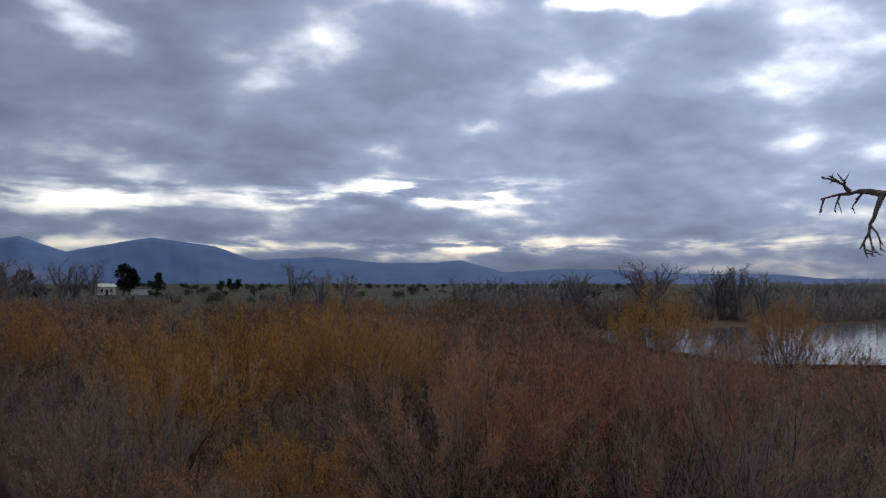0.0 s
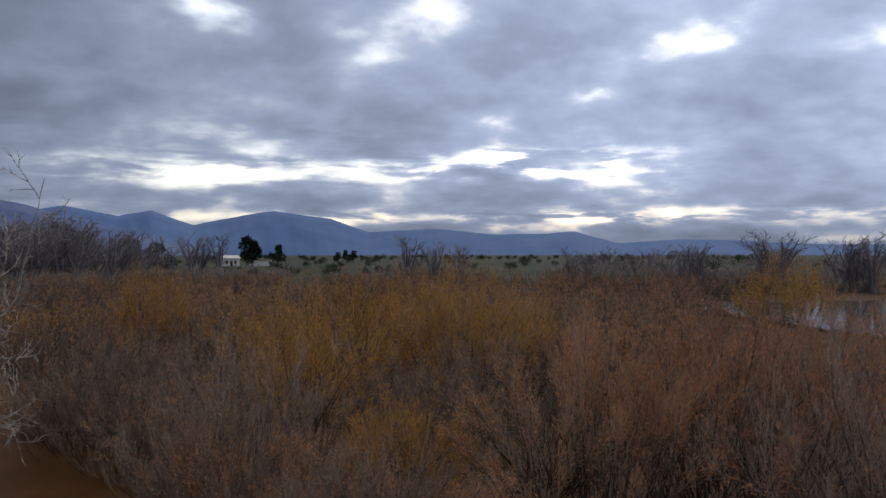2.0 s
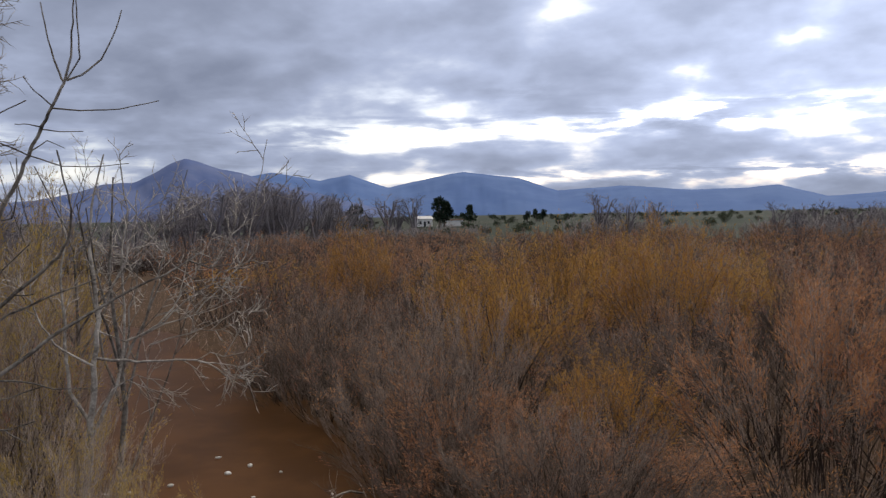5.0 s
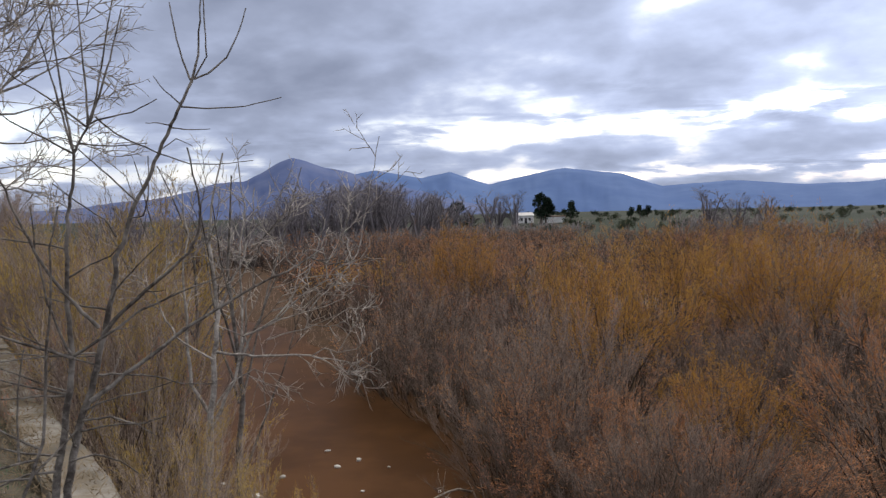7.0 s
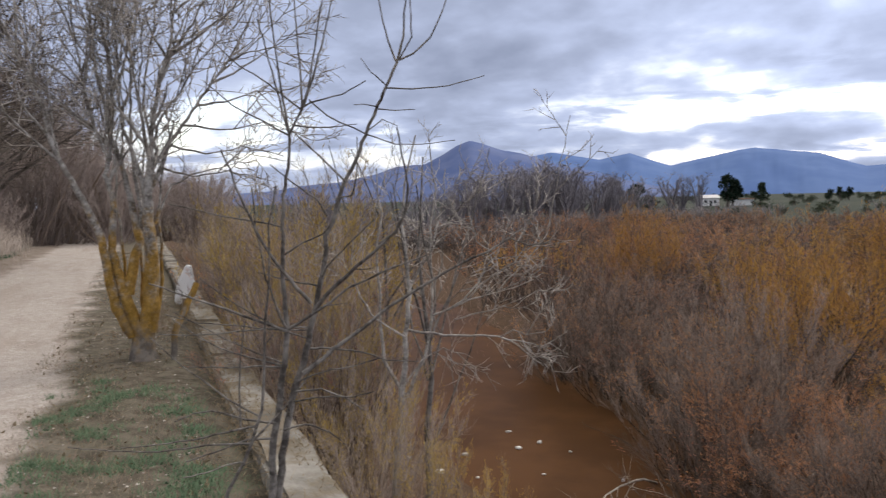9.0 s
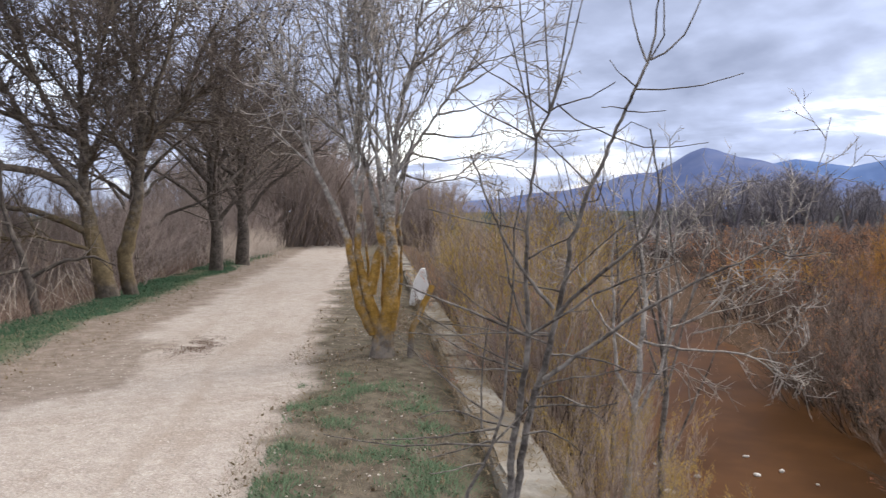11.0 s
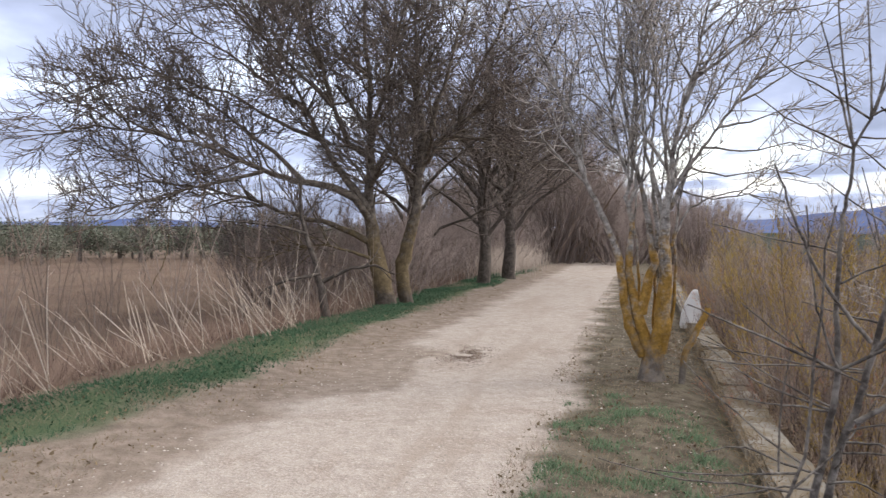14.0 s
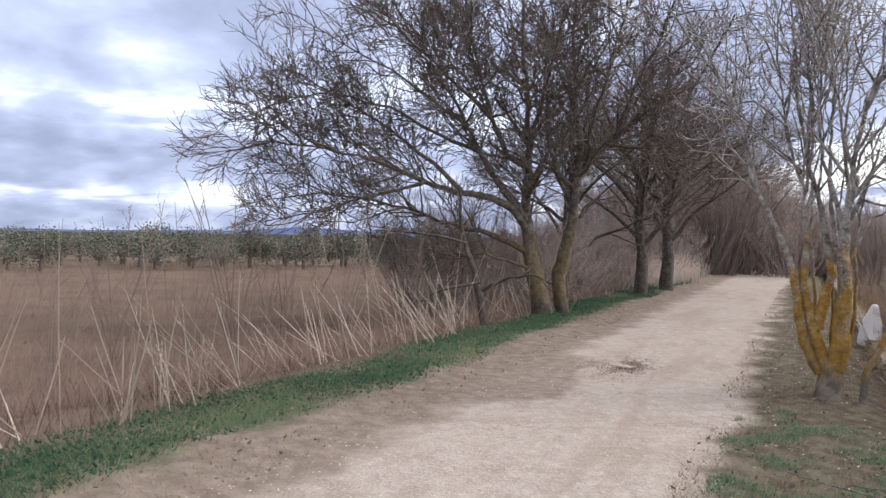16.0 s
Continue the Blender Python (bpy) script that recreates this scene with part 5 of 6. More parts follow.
    for u, v, h in ((7.4, 2.3, 3.2), (9.8, 2.6, 3.6), (12.0, 2.7, 3.9)):
        b = spot(u, v)
        b.z = height(b.x, b.y)
        w = frame_at(b, 45.0)
        limbs = [([w(0, -0.1), w(0.05, h * 0.4), w(rnd(-0.2, 0.2), h * 0.75), w(rnd(-0.3, 0.3), h)], 0.035, 0.006)]
        for _ in range(6):
            z0, a, out = h * rnd(0.15, 0.5), rnd(0, math.tau), rnd(0.5, 1.1)
            limbs.append(([w(0.03, z0), w(math.cos(a) * out * 0.5, z0 + h * 0.2, math.sin(a) * out * 0.5), w(math.cos(a) * out, z0 + h * rnd(0.35, 0.55), math.sin(a) * out)], 0.014, 0.004))
        tree("sapling", "bushy bare sapling with bleached arching twigs below the wall", b, limbs, [(6, 0.6, 0.45, 0.15, 0.08), (5, 0.3, 0.5, 0.15, 0.04), (2, 0.15, 0.5, 0.15, 0.0)],
             BARK_SAPLING, BARK_PALE, "saplings by the wall", 6, category="sapling")


pale_sapling()


def dead_branch_meshes(seed):
    random.seed(seed)
    g = Geo()
    path = limb_path(Vector((0, 0, 0.02)), Vector((1, rnd(-0.3, 0.3), rnd(0.15, 0.5))), rnd(1.2, 2.0), 6, 0.2, -0.05)
    g.tube(path, [0.017, 0.015, 0.013, 0.011, 0.009, 0.006, 0.003], 5)
    branch_out(g, g, path, 0.013, 0.004, 0, [(6, 0.8, 0.5, 0.2, -0.03), (4, 0.35, 0.5, 0.2, 0.0)], 0.003)
    return g.mesh("branch", BARK_PALE)


dead = [dead_branch_meshes(700 + i) for i in range(5)]
random.seed(48)
for i in range(24):
    u = rnd(-1, 9)
    p = spot(u, 6.5 + 0.6 * math.sin(u * 0.7) + rnd(-0.8, 0.4))
    ob = tagged(new("dead_branch", random.choice(dead)), "bleached dead branch fallen at the edge of the water", "branch", "dead branches by the water")
    ob.matrix_basis = Matrix.Translation((p.x, p.y, max(height(p.x, p.y), -1.97))) @ Matrix.Rotation(rnd(0, math.tau), 4, "Z") @ Matrix.Scale(rnd(0.65, 1.1), 4)


def overhanging_tree():
    """A tree rooted below the wall whose dark limb reaches over the water."""
    random.seed(47)
    base = Vector((2.75, 2.6, -1.9))
    w = frame_at(base, -27.0)
    # the limb's end lies about 3 m from the first eye
    tip = lambda az, el, d: dir_of(az, 0) * d + Vector((0, 0, EYE + d * math.tan(radians(el))))
    limbs = []
    limbs.append(([w(0, -0.1), w(0.1, 1.6), w(0.2, 3.0), w(0.35, 4.6), w(0.2, 5.6)], 0.11, 0.008))
    limbs.append(([w(0.18, 2.7), tip(-33, 5.2, 3.1), tip(-29, 5.55, 3.0), tip(-27, 5.75, 3.0), tip(-25.9, 5.6, 3.0), tip(-24.9, 5.4, 3.0)], 0.024, 0.004))
    limbs.append(([tip(-28.4, 5.5, 3.0), tip(-28.0, 4.6, 2.98), tip(-27.6, 3.2, 2.96), tip(-27.1, 2.2, 2.95)], 0.011, 0.003))
    limbs.append(([tip(-26.6, 5.75, 3.0), tip(-26.2, 6.3, 3.0), tip(-25.7, 6.5, 3.0)], 0.009, 0.003))
    tree("tree", "dark bare limb of a tree overhanging the water", base, limbs, [(4, 0.10, 0.6, 0.25, -0.1), (2, 0.05, 0.6, 0.25, 0.0)], TWIG_DARK, TWIG_DARK, "", 7, first=1)


overhanging_tree()


# ---- reeds, grasses and weeds ----
def cane_mesh(seed, long):
    random.seed(seed)
    g = Geo()
    path = limb_path(Vector((0, 0, -0.1)), Vector((0, 0, 1)), long, 4, 0.05, 0)
    r = rnd(0.004, 0.0078)
    g.tube(path, [r, r * 0.95, r * 0.85, r * 0.7, r * 0.4], 5)
    for _ in range(1):  # a dry sheath
        p, d = along(path, rnd(0.3, 0.95))
        g.leaf(p, wobbly(d, 0.6), rnd(0.08, 0.18), rnd(0.003, 0.006))
    return g.mesh("cane", REED)


def reed_bed():
    holder = thing("reed_bed", "broken bleached canes leaning over the field's edge", "reeds")
    meshes = [cane_mesh(200 + i, 0.55 + 0.1 * (i % 8) + (0.4 if i == 15 else 0)) for i in range(16)]
    random.seed(51)
    for i in range(290):
        clump = random.Random(i // 6)
        u = clump.uniform(2.0, 21.0) + rnd(-0.35, 0.35)
        v = -5.05 - abs(random.gauss(0, 0.5)) + 0.2 * math.sin(u * 1.3)
        tilt = radians(clump.choice((-42, -36, -30, -22, -12, 8)) + random.gauss(0, 16))
        p = spot(u, v)
        ob = part("cane", random.choice(meshes), holder)
        ob.matrix_basis = (Matrix.Translation((p.x, p.y, height(p.x, p.y))) @ Matrix.Rotation(tilt, 4, U) @ Matrix.Rotation(random.gauss(0.1, 0.2), 4, N)
                           @ Matrix.Rotation(rnd(0, math.tau), 4, "Z"))
    g = Geo()
    for _ in range(1500):
        u, v = rnd(-4, 34), -5.1 - abs(random.gauss(0, 1.3))
        p = spot(u, v)
        p.z = height(p.x, p.y) - 0.05
        d = wobbly(Vector((0, 0, 1)), 0.45)
        long = rnd(0.15, 0.5)
        q = p + d * long * 0.6
        r = rnd(0.002, 0.0048)
        g.tube([p, q], [r, r * 0.8], 3)
        g.spike(q, q + wobbly(d, 0.3) * long * 0.5, r * 0.8)
    tagged(part("stubble", g.mesh("stubble", FIELD_GRASS), holder), kind="stuff")


reed_bed()


def blades(name, label, mat, count, where, long, lean, thick, category="grass", leafy=False):
    g = Geo()
    for _ in range(count):
        p = where()
        if p is None:
            continue
        p.z = height(p.x, p.y) - 0.02
        d = wobbly(Vector((0, 0, 1)), lean)
        ln = rnd(*long)
        if leafy:
            g.leaf(p, d, ln, ln * rnd(0.14, 0.28))
        else:
            g.spike(p, p + d * ln, thick * rnd(0.7, 1.3))
    return tagged(new(name, g.mesh(name, mat)), label, category, kind="stuff")


random.seed(61)


def in_field():
    r = 9 + 42 * rnd(0, 1) ** 1.25
    a = rnd(68, 122)
    p = dir_of(a, 0) * r
    return p if uv_of(p.x, p.y)[1] < -5.3 else None


blades("field_grass", "tall dry russet grass covering the field", FIELD_GRASS, 62000, in_field, (0.12, 0.4), 0.7, 0.0055)


def on_green_strip():
    u = 1.0 + 32 * rnd(0, 1) ** 1.3
    mid = -4.5 + 0.15 * math.sin(u * 0.9)
    v = random.gauss(mid, 0.38)
    if abs(v - mid) > 0.62 or noise.noise((u * 0.55, v * 1.2, 7.0)) + random.gauss(0, 0.3) < -0.2:
        return None
    return spot(u, v)


blades("verge_weeds", "low green weeds along the far edge of the track", GREEN, 90000, on_green_strip, (0.03, 0.10), 1.7, 0.0055, "weeds")


def on_near_verge():
    u, v = rnd(2.6, 8.5), rnd(-1.0, 0.6)
    if noise.fractal((u * 2.1, v * 2.1, 3.0), 0.7, 2.0, 4) + 0.42 * smooth(6.6, 4.4, u) - 0.05 + random.gauss(0, 0.2) < 0.27 or v < -0.75:
        return None
    return spot(u, v)


blades("near_weeds", "clumps of green weeds on the verge by the wall", GREEN, 70000, on_near_verge, (0.03, 0.09), 1.5, 0.0048, "weeds")


def on_verge():
    u = 2.5 + 28 * rnd(0, 1) ** 2.0
    v = random.choice((rnd(-0.95, 0.62), rnd(-0.95, 0.62), rnd(-4.6, -3.3)))
    return spot(u, v) if noise.fractal((u * 0.9, v * 1.4, 21.0), 0.7, 2.0, 3) + random.gauss(0, 0.25) > -0.05 else None


blades("broad_weeds", "small broad-leaved green weeds on the verge by the wall", GREEN, 26000, on_near_verge, (0.02, 0.05), 2.2, 0.005, "weeds", True)
blades("strip_weeds", "small broad-leaved green weeds along the field's edge", GREEN, 36000, on_green_strip, (0.025, 0.065), 2.2, 0.005, "weeds", True)
blades("leaf_litter", "dead leaves and straw scattered on the verges", LITTER, 30000, on_verge, (0.02, 0.06), 6.0, 0.004, "leaf litter", True)
blades("verge_grass", "short grey-green grass and stalks covering the verges", VERGE, 70000, on_verge, (0.03, 0.09), 1.8, 0.0036)
blades("verge_straw", "short dry grass on the verges of the track", DRY_GRASS, 40000, on_verge, (0.02, 0.08), 1.8, 0.0028)


def heap():
    a, b = random.gauss(0, 0.42), random.gauss(0, 0.17)
    p = spot(10.4 + a, -2.12 + b)
    return p if noise.noise((p.x * 4, p.y * 4, 1.0)) > -0.1 else None


blades("grass_tuft", "flattened dark tuft of dry grass in the track", FIELD_GRASS, 9000, heap, (0.02, 0.06), 2.0, 0.0035)


def at_water_edge():
    u, v = rnd(2.0, 16), rnd(1.05, 4.4)
    return spot(u, v) if v < 2.6 + 0.9 * smooth(8, 14, u) else None


blades("bank_brush", "dry brown brush and stalks on the slope below the wall", DRY_GRASS, 3500, at_water_edge, (0.08, 0.35), 0.9, 0.0035, "brush")


def creeping():
    u = 3.4 + 12 * rnd(0, 1) ** 1.2
    p = spot(u, random.choice((0.62, 0.66, 0.95)) + random.gauss(0, 0.09))
    return p if rnd(0, 1) < smooth(3.4, 6.2, u) else None


g = Geo()
for _ in range(4200):
    p = creeping()
    if p is not None:
        p.z = 0.03
        g.spike(p, p + wobbly(Vector((0, 0, 0.35)), 0.9) * rnd(0.03, 0.11), 0.003)
tagged(new("creeping_grass", g.mesh("creeping_grass", LITTER)), "dry tan grass creeping over the wall's top", "grass", kind="stuff")


def under_shrubs():
    az, r = rnd(-36, 48), 8 + 34 * rnd(0, 1) ** 1.4
    p = dir_of(az, 0) * r
    return p if uv_of(p.x, p.y)[1] > 7.2 and not open_water(p.x, p.y) else None


blades("bed_grass", "dry grass and sticks among the shrubs", DRY_GRASS, 16000, under_shrubs, (0.15, 0.55), 0.7, 0.005)


def in_clearing():
    c = dir_of(14.9, 0) * 26
    return Vector((c.x + random.gauss(0, 0.42), c.y + random.gauss(0, 0.6), 0))


blades("pale_grass", "pale bleached grass standing in a gap between the shrubs", REED, 1500, in_clearing, (0.7, 1.35), 0.25, 0.006)


def among_reeds():
    return spot(-3 + 36 * rnd(0, 1), -5.0 - abs(random.gauss(0, 1.6)))


blades("reed_stalks", "thin brown stalks standing among the broken canes", FIELD_GRASS, 4200, among_reeds, (0.2, 0.6), 0.4, 0.0042, "reeds")


def far_reeds():
    p = spot(random.gauss(31, 2.6), random.gauss(-4.8, 0.45))
    return p


blades("reed_clump", "pale dry reeds standing at the foot of the thicket", STEM_PALE, 2200, far_reeds, (0.4, 1.2), 0.2, 0.008, "reeds")


def tall_weed(seed):
    random.seed(seed)
    g = Geo()
    for _ in range(9):
        path = limb_path(Vector((rnd(-0.2, 0.2), rnd(-0.2, 0.2), -0.1)), wobbly(Vector((0, 0, 1)), 0.25), rnd(1.8, 2.8), 5, 0.12, 0.02)
        g.tube(path, [0.010, 0.009, 0.008, 0.006, 0.005, 0.003], 4)
        branch_out(g, g, path, 0.008, 0.003, 0, [(4, 0.5, 0.45, 0.15, 0.1), (3, 0.18, 0.5, 0.2, 0.05)])
    return g.mesh("stalks", STEM_PALE)


weeds = [tall_weed(300 + i) for i in range(3)]
random.seed(66)
for az, dist in ((105, 12.5), (101.5, 13.5), (98, 12.0), (109, 12.0), (112, 14), (95.5, 15), (91, 13), (87, 14)):
    p = dir_of(az, 0) * dist
    ob = tagged(new("tall_weed", random.choice(weeds)), "tall bare branching weed standing in the reeds", "weed", "tall weeds in the field")
    ob.matrix_basis = Matrix.Translation((p.x, p.y, height(p.x, p.y))) @ Matrix.Rotation(rnd(0, math.tau), 4, "Z") @ Matrix.Diagonal((1, 1, rnd(0.75, 1.05), 1))


# thicket closing the end of the track
random.seed(71)
for i in range(36):
    u, v = rnd(37, 52), rnd(-9.0, 3.5)
    p = spot(u, v)
    low = smooth(-3.4, -0.8, v)
    stand_shrub("thicket", p.x, p.y, rnd(2.5, 3.3) * (1 - 0.40 * low), rnd(0.9, 1.1), True, z=-0.1, group="thicket at the end of the track", label="dense brown leafless thicket at the end of the track")
for i in range(48):
    u = rnd(15.5, 38)
    p = spot(u, rnd(-8.0, -5.2))
    stand_shrub("thicket", p.x, p.y, rnd(0.8, 1.35), rnd(0.8, 1.2), True, z=-0.2, group="undergrowth below the trees", label="brown leafless undergrowth below the trees")


# ---- stones, slab, sticks ----
def stone_mesh(seed, size):
    random.seed(seed)
    bm = bmesh.new()
    bmesh.ops.create_icosphere(bm, subdivisions=2, radius=1.0)
    shape = Vector((rnd(0.8, 1.3), rnd(0.6, 1.0), rnd(0.4, 0.7))) * size
    for vert in bm.verts:
        c = vert.co.copy()
        k = 1 + 0.25 * noise.noise(c * 1.3 + Vector((seed, 0, 0)))
        vert.co = Vector((c.x * shape.x, c.y * shape.y, c.z * shape.z)) * k
    return to_mesh(bm, "stone", STONE, True)


stones = [stone_mesh(400 + i, 0.068) for i in range(5)]
random.seed(73)
for x, y, s in ((-7.78, 10.18, 0.55), (-7.19, 9.6, 0.75), (-7.1, 10.0, 0.7), (-6.52, 9.89, 0.4), (-7.21, 7.92, 1.3), (-7.61, 8.93, 0.7), (-7.9, 8.5, 0.5), (-8.3, 8.9, 0.45), (-6.9, 8.3, 0.5),
                (-7.7, 7.9, 0.6), (-8.4, 8.3, 0.5), (-6.3, 8.9, 0.35), (-5.4, 9.3, 0.4)):
    ob = tagged(new("stone", random.choice(stones)), "pale rounded stone lying in the shallow water", "stone", "stones in the water")
    ob.matrix_basis = Matrix.Translation((x, y, max(height(x, y), -1.97) + 0.01)) @ Matrix.Rotation(rnd(0, math.tau), 4, "Z") @ Matrix.Scale(s, 4)


def pebbles():
    random.seed(75)
    g = Geo()
    for _ in range(5200):
        u = 2.5 + 24 * rnd(0, 1) ** 1.8
        p = spot(u, rnd(-3.4, -0.7) if rnd(0, 1) < 0.8 else rnd(-0.7, 0.5))
        p.z = height(p.x, p.y)
        r = rnd(0.004, 0.011) * (1 + u * 0.03)
        o = len(g.v)
        a = rnd(0, math.tau)
        ring = [p + Vector((math.cos(a + k * 1.571) * r * rnd(0.7, 1.3), math.sin(a + k * 1.571) * r * rnd(0.7, 1.3), 0)) for k in range(4)]
        g.v += ring + [p + Vector((rnd(-0.3, 0.3) * r, rnd(-0.3, 0.3) * r, r * rnd(0.5, 0.9)))]
        g.f += [(o + k, o + (k + 1) % 4, o + 4) for k in range(4)]
    tagged(new("pebbles", g.mesh("pebbles", GRIT)), "loose pale pebbles on the gravel track", "pebbles", kind="stuff")


pebbles()


def slab():
    bm = bevelled_box((0.13, 0.30, 0.64), 0.02, 0.018, 4)
    for vert in bm.verts:  # tapers towards its broken top
        if vert.co.z > 0:
            vert.co.y *= 1 - 0.72 * vert.co.z / 0.32
    ob = tagged(new("concrete_slab", to_mesh(bm, "slab", RENDERED)), "broken pale concrete slab leaning on the wall", "slab")
    ob.matrix_basis = Matrix.Translation((-12.4, 7.72, 0.25)) @ Matrix.Rotation(math.atan2(U.y, U.x), 4, "Z") @ Matrix.Rotation(radians(9), 4, "X")


slab()


# ---- far bank: groves, trees, house ----
def leafy_meshes(seed, high, wide, count, mat, trunk, clumps=9, leaf=0.16):
    random.seed(seed)
    wood, crown = Geo(), Geo()
    wood.tube([Vector((0, 0, -0.2)), Vector((0.05, 0, high * 0.3)), Vector((0, 0.05, high * 0.6))], [0.05 * high, 0.035 * high, 0.02 * high], 6)
    for _ in range(clumps):
        a, r = rnd(0, math.tau), wide * 0.5 * math.sqrt(rnd(0, 1))
        c = Vector((r * math.cos(a), r * math.sin(a), high * rnd(0.35, 0.92) * (1 - 0.35 * (r / wide))))
        size = wide * rnd(0.14, 0.26)
        wood.tube([Vector((0, 0, high * 0.3)), c * 0.6 + Vector((0, 0, high * 0.1)), c], [0.02 * high, 0.012 * high, 0.006 * high], 4)
        for _ in range(count // clumps):
            d = Vector((random.gauss(0, 1), random.gauss(0, 1), random.gauss(0, 0.8)))
            d = d.normalized() * size * rnd(0.3, 1.1)
            crown.leaf(c + d, wobbly(d.normalized(), 0.6), leaf * rnd(0.6, 1.3) * high / 3, leaf * 0.35 * high / 3)
    return wood.mesh("trunk", trunk), crown.mesh("crown", mat)


GROVE = [leafy_meshes(540 + i, 2.8, 3.2, 420, LEAF_GROVE, TWIG_DARK, 10, 0.32) for i in range(3)]
OLIVES = [leafy_meshes(500 + i, 2.8, 3.2, 1300, LEAF_OLIVE, TWIG_DARK, 13, 0.17) for i in range(3)]
PINES = [leafy_meshes(520 + i, 9.0, 5.2, 1500, LEAF_EVERGREEN, TWIG_DARK, 11, 0.20) for i in range(2)]


def stand_leafy(kind, name, label, group, p, scale, z=None):
    trunk, crown = random.choice(kind)
    ob = thing(name, label, "tree", group, m=Matrix.Translation((p.x, p.y, height(p.x, p.y) if z is None else z)) @ Matrix.Rotation(rnd(0, math.tau), 4, "Z") @ Matrix.Scale(scale, 4))
    part("trunk", trunk, ob)
    tagged(part("foliage", crown, ob), kind="stuff")
    return ob


random.seed(81)
# olive row behind the field
for i in range(76):
    az = 78 + 46 * (i + rnd(-0.8, 1.8)) / 76
    stand_leafy(OLIVES, "olive_tree", "grey-green olive tree in the row behind the field", "olive trees behind the field", dir_of(az, 0) * rnd(44, 62), rnd(0.5, 0.95))
# grove on the plain beyond the river
for i in range(210):
    az = rnd(-14, 27)
    stand_leafy(GROVE, "olive_tree", "dark green olive tree on the plain beyond the river", "olive grove on the plain", dir_of(az, 0) * (130 + 260 * rnd(0, 1) ** 1.3), rnd(0.4, 0.75))
for az, dist, s in ((21.3, 190, 0.86), (21.0, 192, 0.7), (19.3, 200, 0.58), (27.1, 170, 0.7), (15.2, 210, 0.34), (14.6, 212, 0.38), (14.1, 215, 0.36), (26.4, 175, 0.42)):
    stand_leafy(PINES, "pine_tree", "dark evergreen tree by the white house", "evergreens by the house", dir_of(az, 0) * dist, s)


def far_tree_meshes(seed, high):
    random.seed(seed)
    wood, twigs = Geo(), Geo()
    for _ in range(4):
        a, out = rnd(0, math.tau), rnd(0.05, 0.3) * high
        pts = bent([Vector((0, 0, -0.2)), Vector((math.cos(a) * out * 0.4, math.sin(a) * out * 0.4, high * 0.45)), Vector((math.cos(a) * out, math.sin(a) * out, high * rnd(0.8, 1.0)))], 0.06)
        wood.tube(pts, [0.028 * high * (1 - 0.8 * k / (len(pts) - 1)) for k in range(len(pts))], 5)
        branch_out(twigs, twigs, pts, 0.02 * high, 0.008 * high, 0, [(7, 0.34 * high, 0.5, 0.2, 0.1), (4, 0.18 * high, 0.5, 0.2, 0.08), (3, 0.11 * high, 0.55, 0.2, 0.05)], 0.016)
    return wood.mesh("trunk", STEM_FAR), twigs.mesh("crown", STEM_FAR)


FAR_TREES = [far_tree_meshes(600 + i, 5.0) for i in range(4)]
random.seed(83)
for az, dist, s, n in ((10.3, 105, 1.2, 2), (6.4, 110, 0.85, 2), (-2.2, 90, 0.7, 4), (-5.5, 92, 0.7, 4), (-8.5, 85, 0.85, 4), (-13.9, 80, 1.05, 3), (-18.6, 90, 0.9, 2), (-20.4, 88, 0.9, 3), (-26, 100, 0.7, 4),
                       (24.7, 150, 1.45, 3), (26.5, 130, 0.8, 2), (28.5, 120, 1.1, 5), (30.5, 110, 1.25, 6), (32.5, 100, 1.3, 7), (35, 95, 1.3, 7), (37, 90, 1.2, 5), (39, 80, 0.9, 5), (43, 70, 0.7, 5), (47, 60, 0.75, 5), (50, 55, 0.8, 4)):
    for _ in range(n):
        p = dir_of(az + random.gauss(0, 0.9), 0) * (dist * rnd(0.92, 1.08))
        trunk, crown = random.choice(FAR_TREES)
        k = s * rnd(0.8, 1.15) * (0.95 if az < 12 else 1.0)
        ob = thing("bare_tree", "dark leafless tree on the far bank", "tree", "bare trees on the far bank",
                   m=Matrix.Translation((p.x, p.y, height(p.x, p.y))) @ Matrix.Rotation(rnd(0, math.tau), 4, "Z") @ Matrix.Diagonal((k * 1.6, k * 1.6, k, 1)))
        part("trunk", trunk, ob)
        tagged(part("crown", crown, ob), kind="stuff")
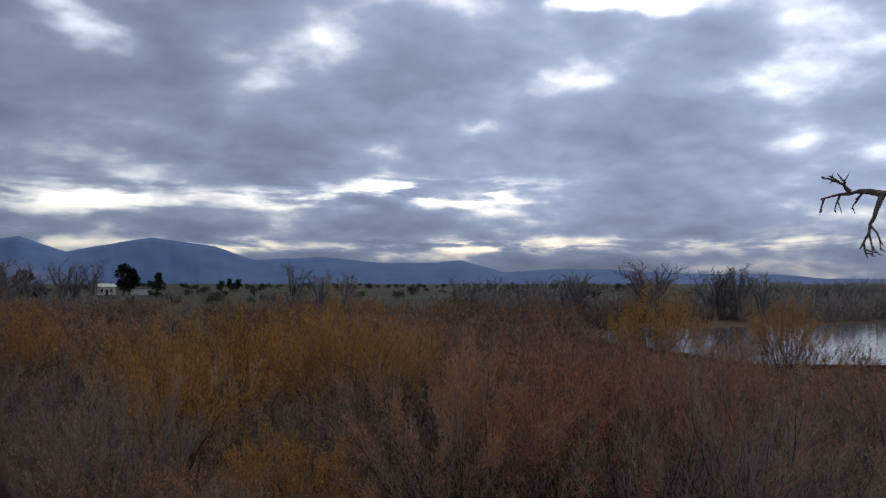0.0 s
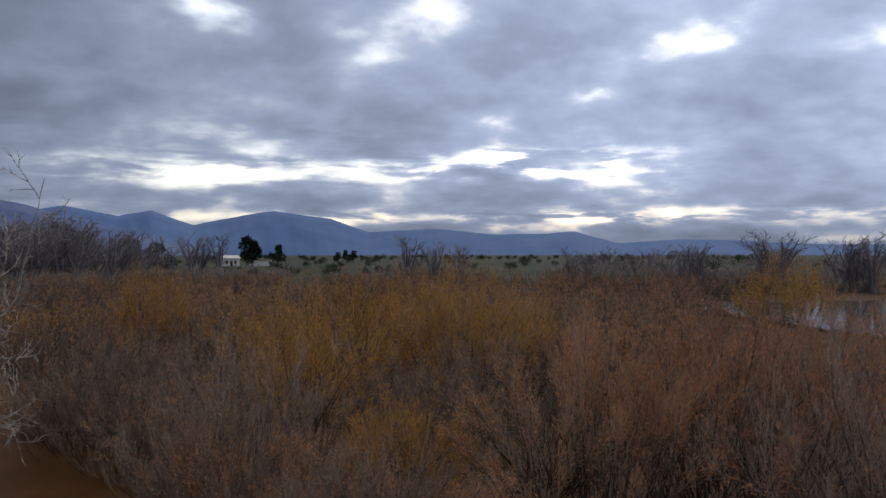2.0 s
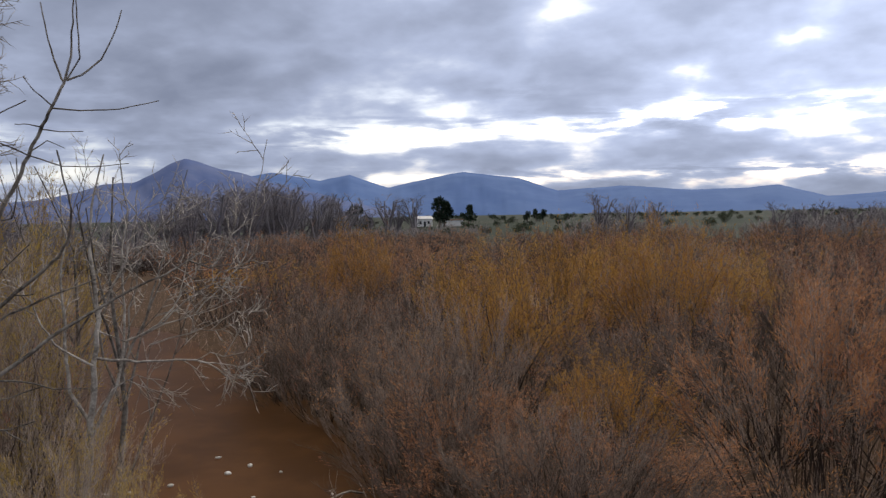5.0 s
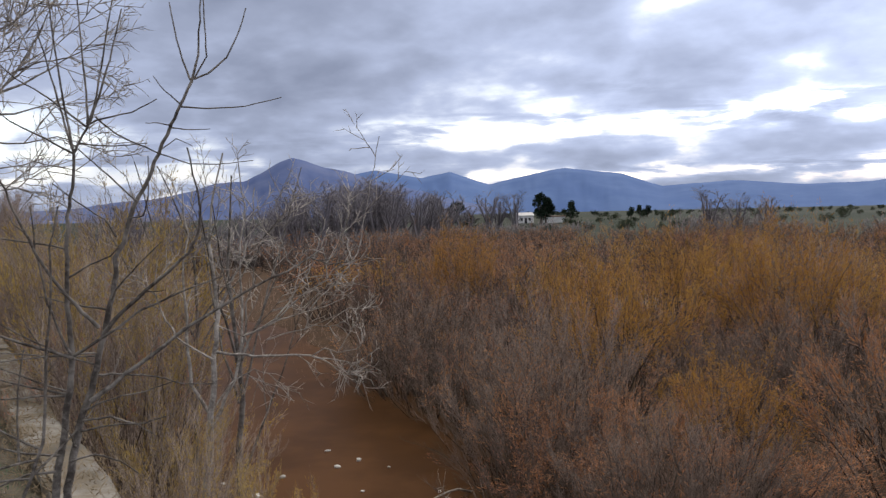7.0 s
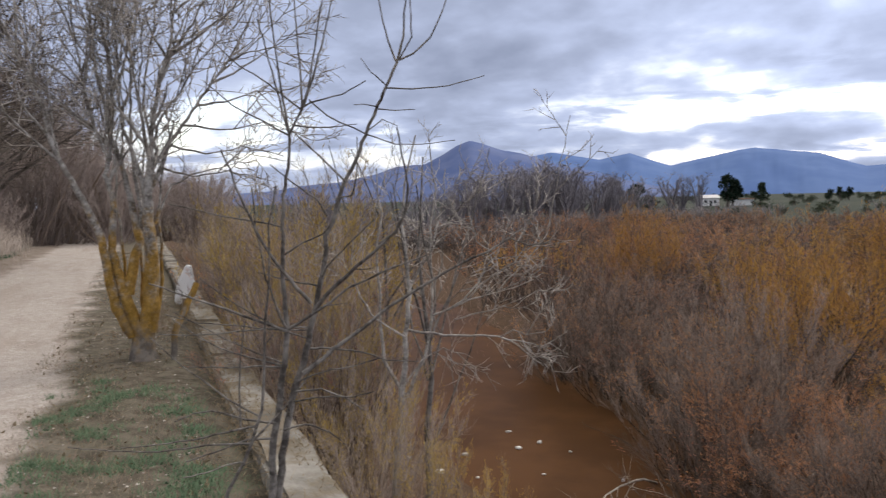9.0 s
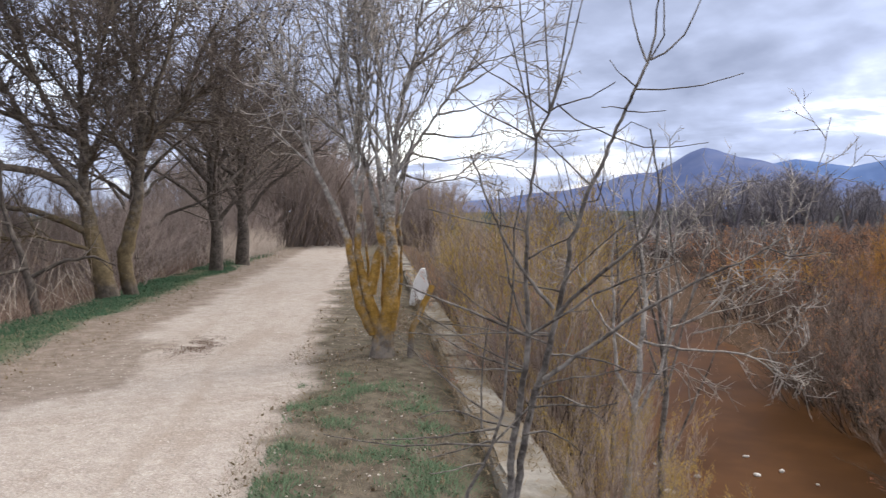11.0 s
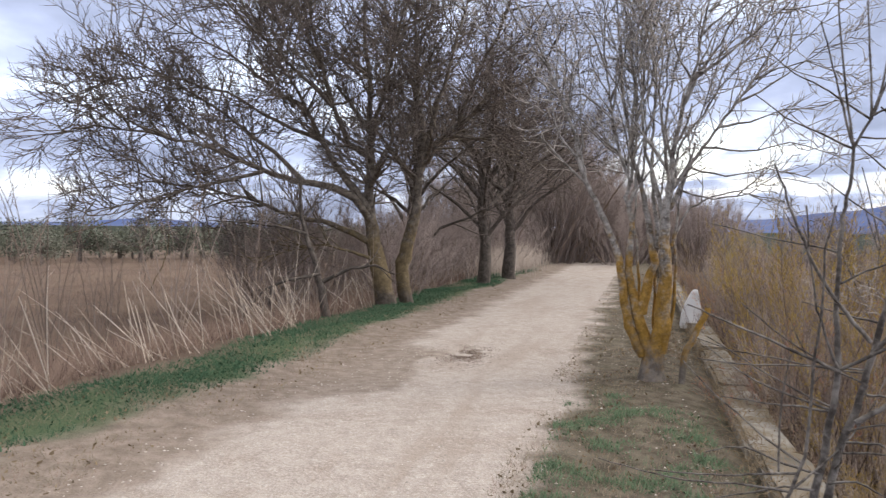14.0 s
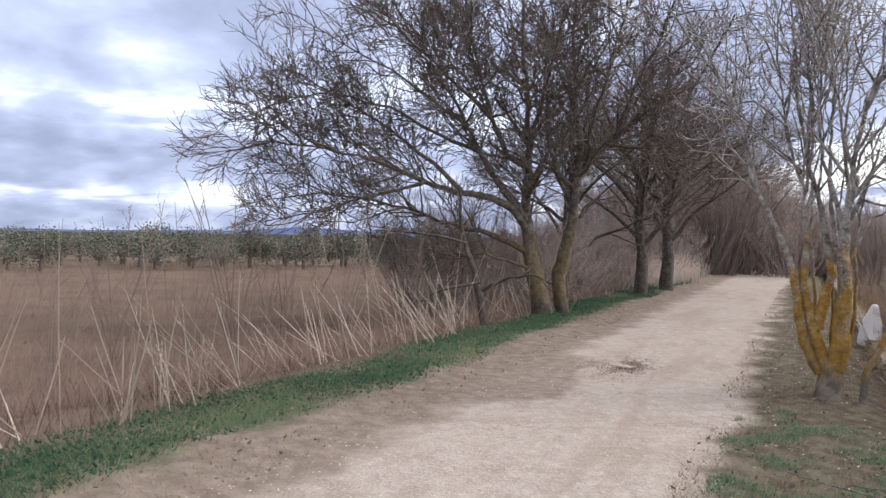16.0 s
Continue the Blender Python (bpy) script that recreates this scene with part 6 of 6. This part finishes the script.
# brown scrub between the shrubs and the groves, haze-tinted hedges farther off
for i in range(170):
    az, dist = rnd(-36, 52), rnd(56, 100)
    p = dir_of(az, 0) * dist
    if not open_water(p.x, p.y):
        far_scrub.add("scrub", p.x, p.y, rnd(1.0, 1.6), rnd(0.5, 0.85))
for az, wide, dist, n in ((10.0, 1.2, 108, 8), (7.0, 1.0, 110, 5), (-2.5, 1.5, 92, 14), (-6.5, 2.5, 90, 18), (-13, 3, 88, 14), (-20, 4, 92, 18), (-28, 4, 92, 12), (-18, 5, 150, 26), (-27, 4, 170, 16), (25, 3, 130, 24), (31, 3, 110, 26), (37, 4, 90, 22), (45, 5, 65, 20)):
    for _ in range(n):
        p = dir_of(random.gauss(az, wide), 0) * (dist * rnd(0.9, 1.1))
        far_scrub.add("hedge", p.x, p.y, rnd(1.3, 2.0) * (0.72 if az > 24 else 1.0), rnd(0.65, 0.9))
far_scrub.stand("scrub", "brown and russet scrub spreading over the far river bed")


def house():
    p = dir_of(22.5, 0) * 205
    p.z = height(p.x, p.y)
    ob = thing("house", "small white rendered house with a shallow tiled roof", "house", m=Matrix.Translation(p) @ Matrix.Rotation(radians(22.5 + 18), 4, "Z") @ Matrix.Scale(0.62, 4))
    wall_part = part("wall", to_mesh(bevelled_box((6.5, 5.0, 3.0), 0.03), "wall", RENDERED), ob)
    wall_part.matrix_basis = Matrix.Translation((0, 0, 1.5))
    bm = bmesh.new()
    ends = []
    for x in (-3.6, 3.6):
        ends.append([bm.verts.new(c) for c in ((x, -2.9, 2.95), (x, 2.9, 2.95), (x, 2.9, 3.1), (x, 0, 4.3), (x, -2.9, 3.1))])
    bm.faces.new(ends[0])
    bm.faces.new(list(reversed(ends[1])))
    for k in range(5):
        bm.faces.new((ends[0][k], ends[1][k], ends[1][(k + 1) % 5], ends[0][(k + 1) % 5]))
    bmesh.ops.recalc_face_normals(bm, faces=bm.faces)
    part("roof", to_mesh(bm, "roof", ROOF_PALE), ob)
    for x in (-1.8, 1.6):
        win = part("window", to_mesh(bevelled_box((0.9, 0.08, 1.1), 0.01), "window", DARK), ob)
        win.matrix_basis = Matrix.Translation((x, -2.5, 1.6))
    door = part("door", to_mesh(bevelled_box((0.95, 0.08, 2.05), 0.01), "door", DARK), ob)
    door.matrix_basis = Matrix.Translation((0, -2.5, 1.02))
    q = dir_of(20.4, 0) * 200
    q.z = height(q.x, q.y)
    shed = thing("shed", "low white outbuilding beside the house", "shed", m=Matrix.Translation(q) @ Matrix.Rotation(radians(20), 4, "Z"))
    part("wall", to_mesh(bevelled_box((5.0, 3.0, 1.5), 0.03), "wall", RENDERED), shed).matrix_basis = Matrix.Translation((0, 0, 0.75))
    part("roof", to_mesh(bevelled_box((5.4, 3.4, 0.22), 0.03), "roof", ROOF), shed).matrix_basis = Matrix.Translation((0, 0, 1.6))


house()
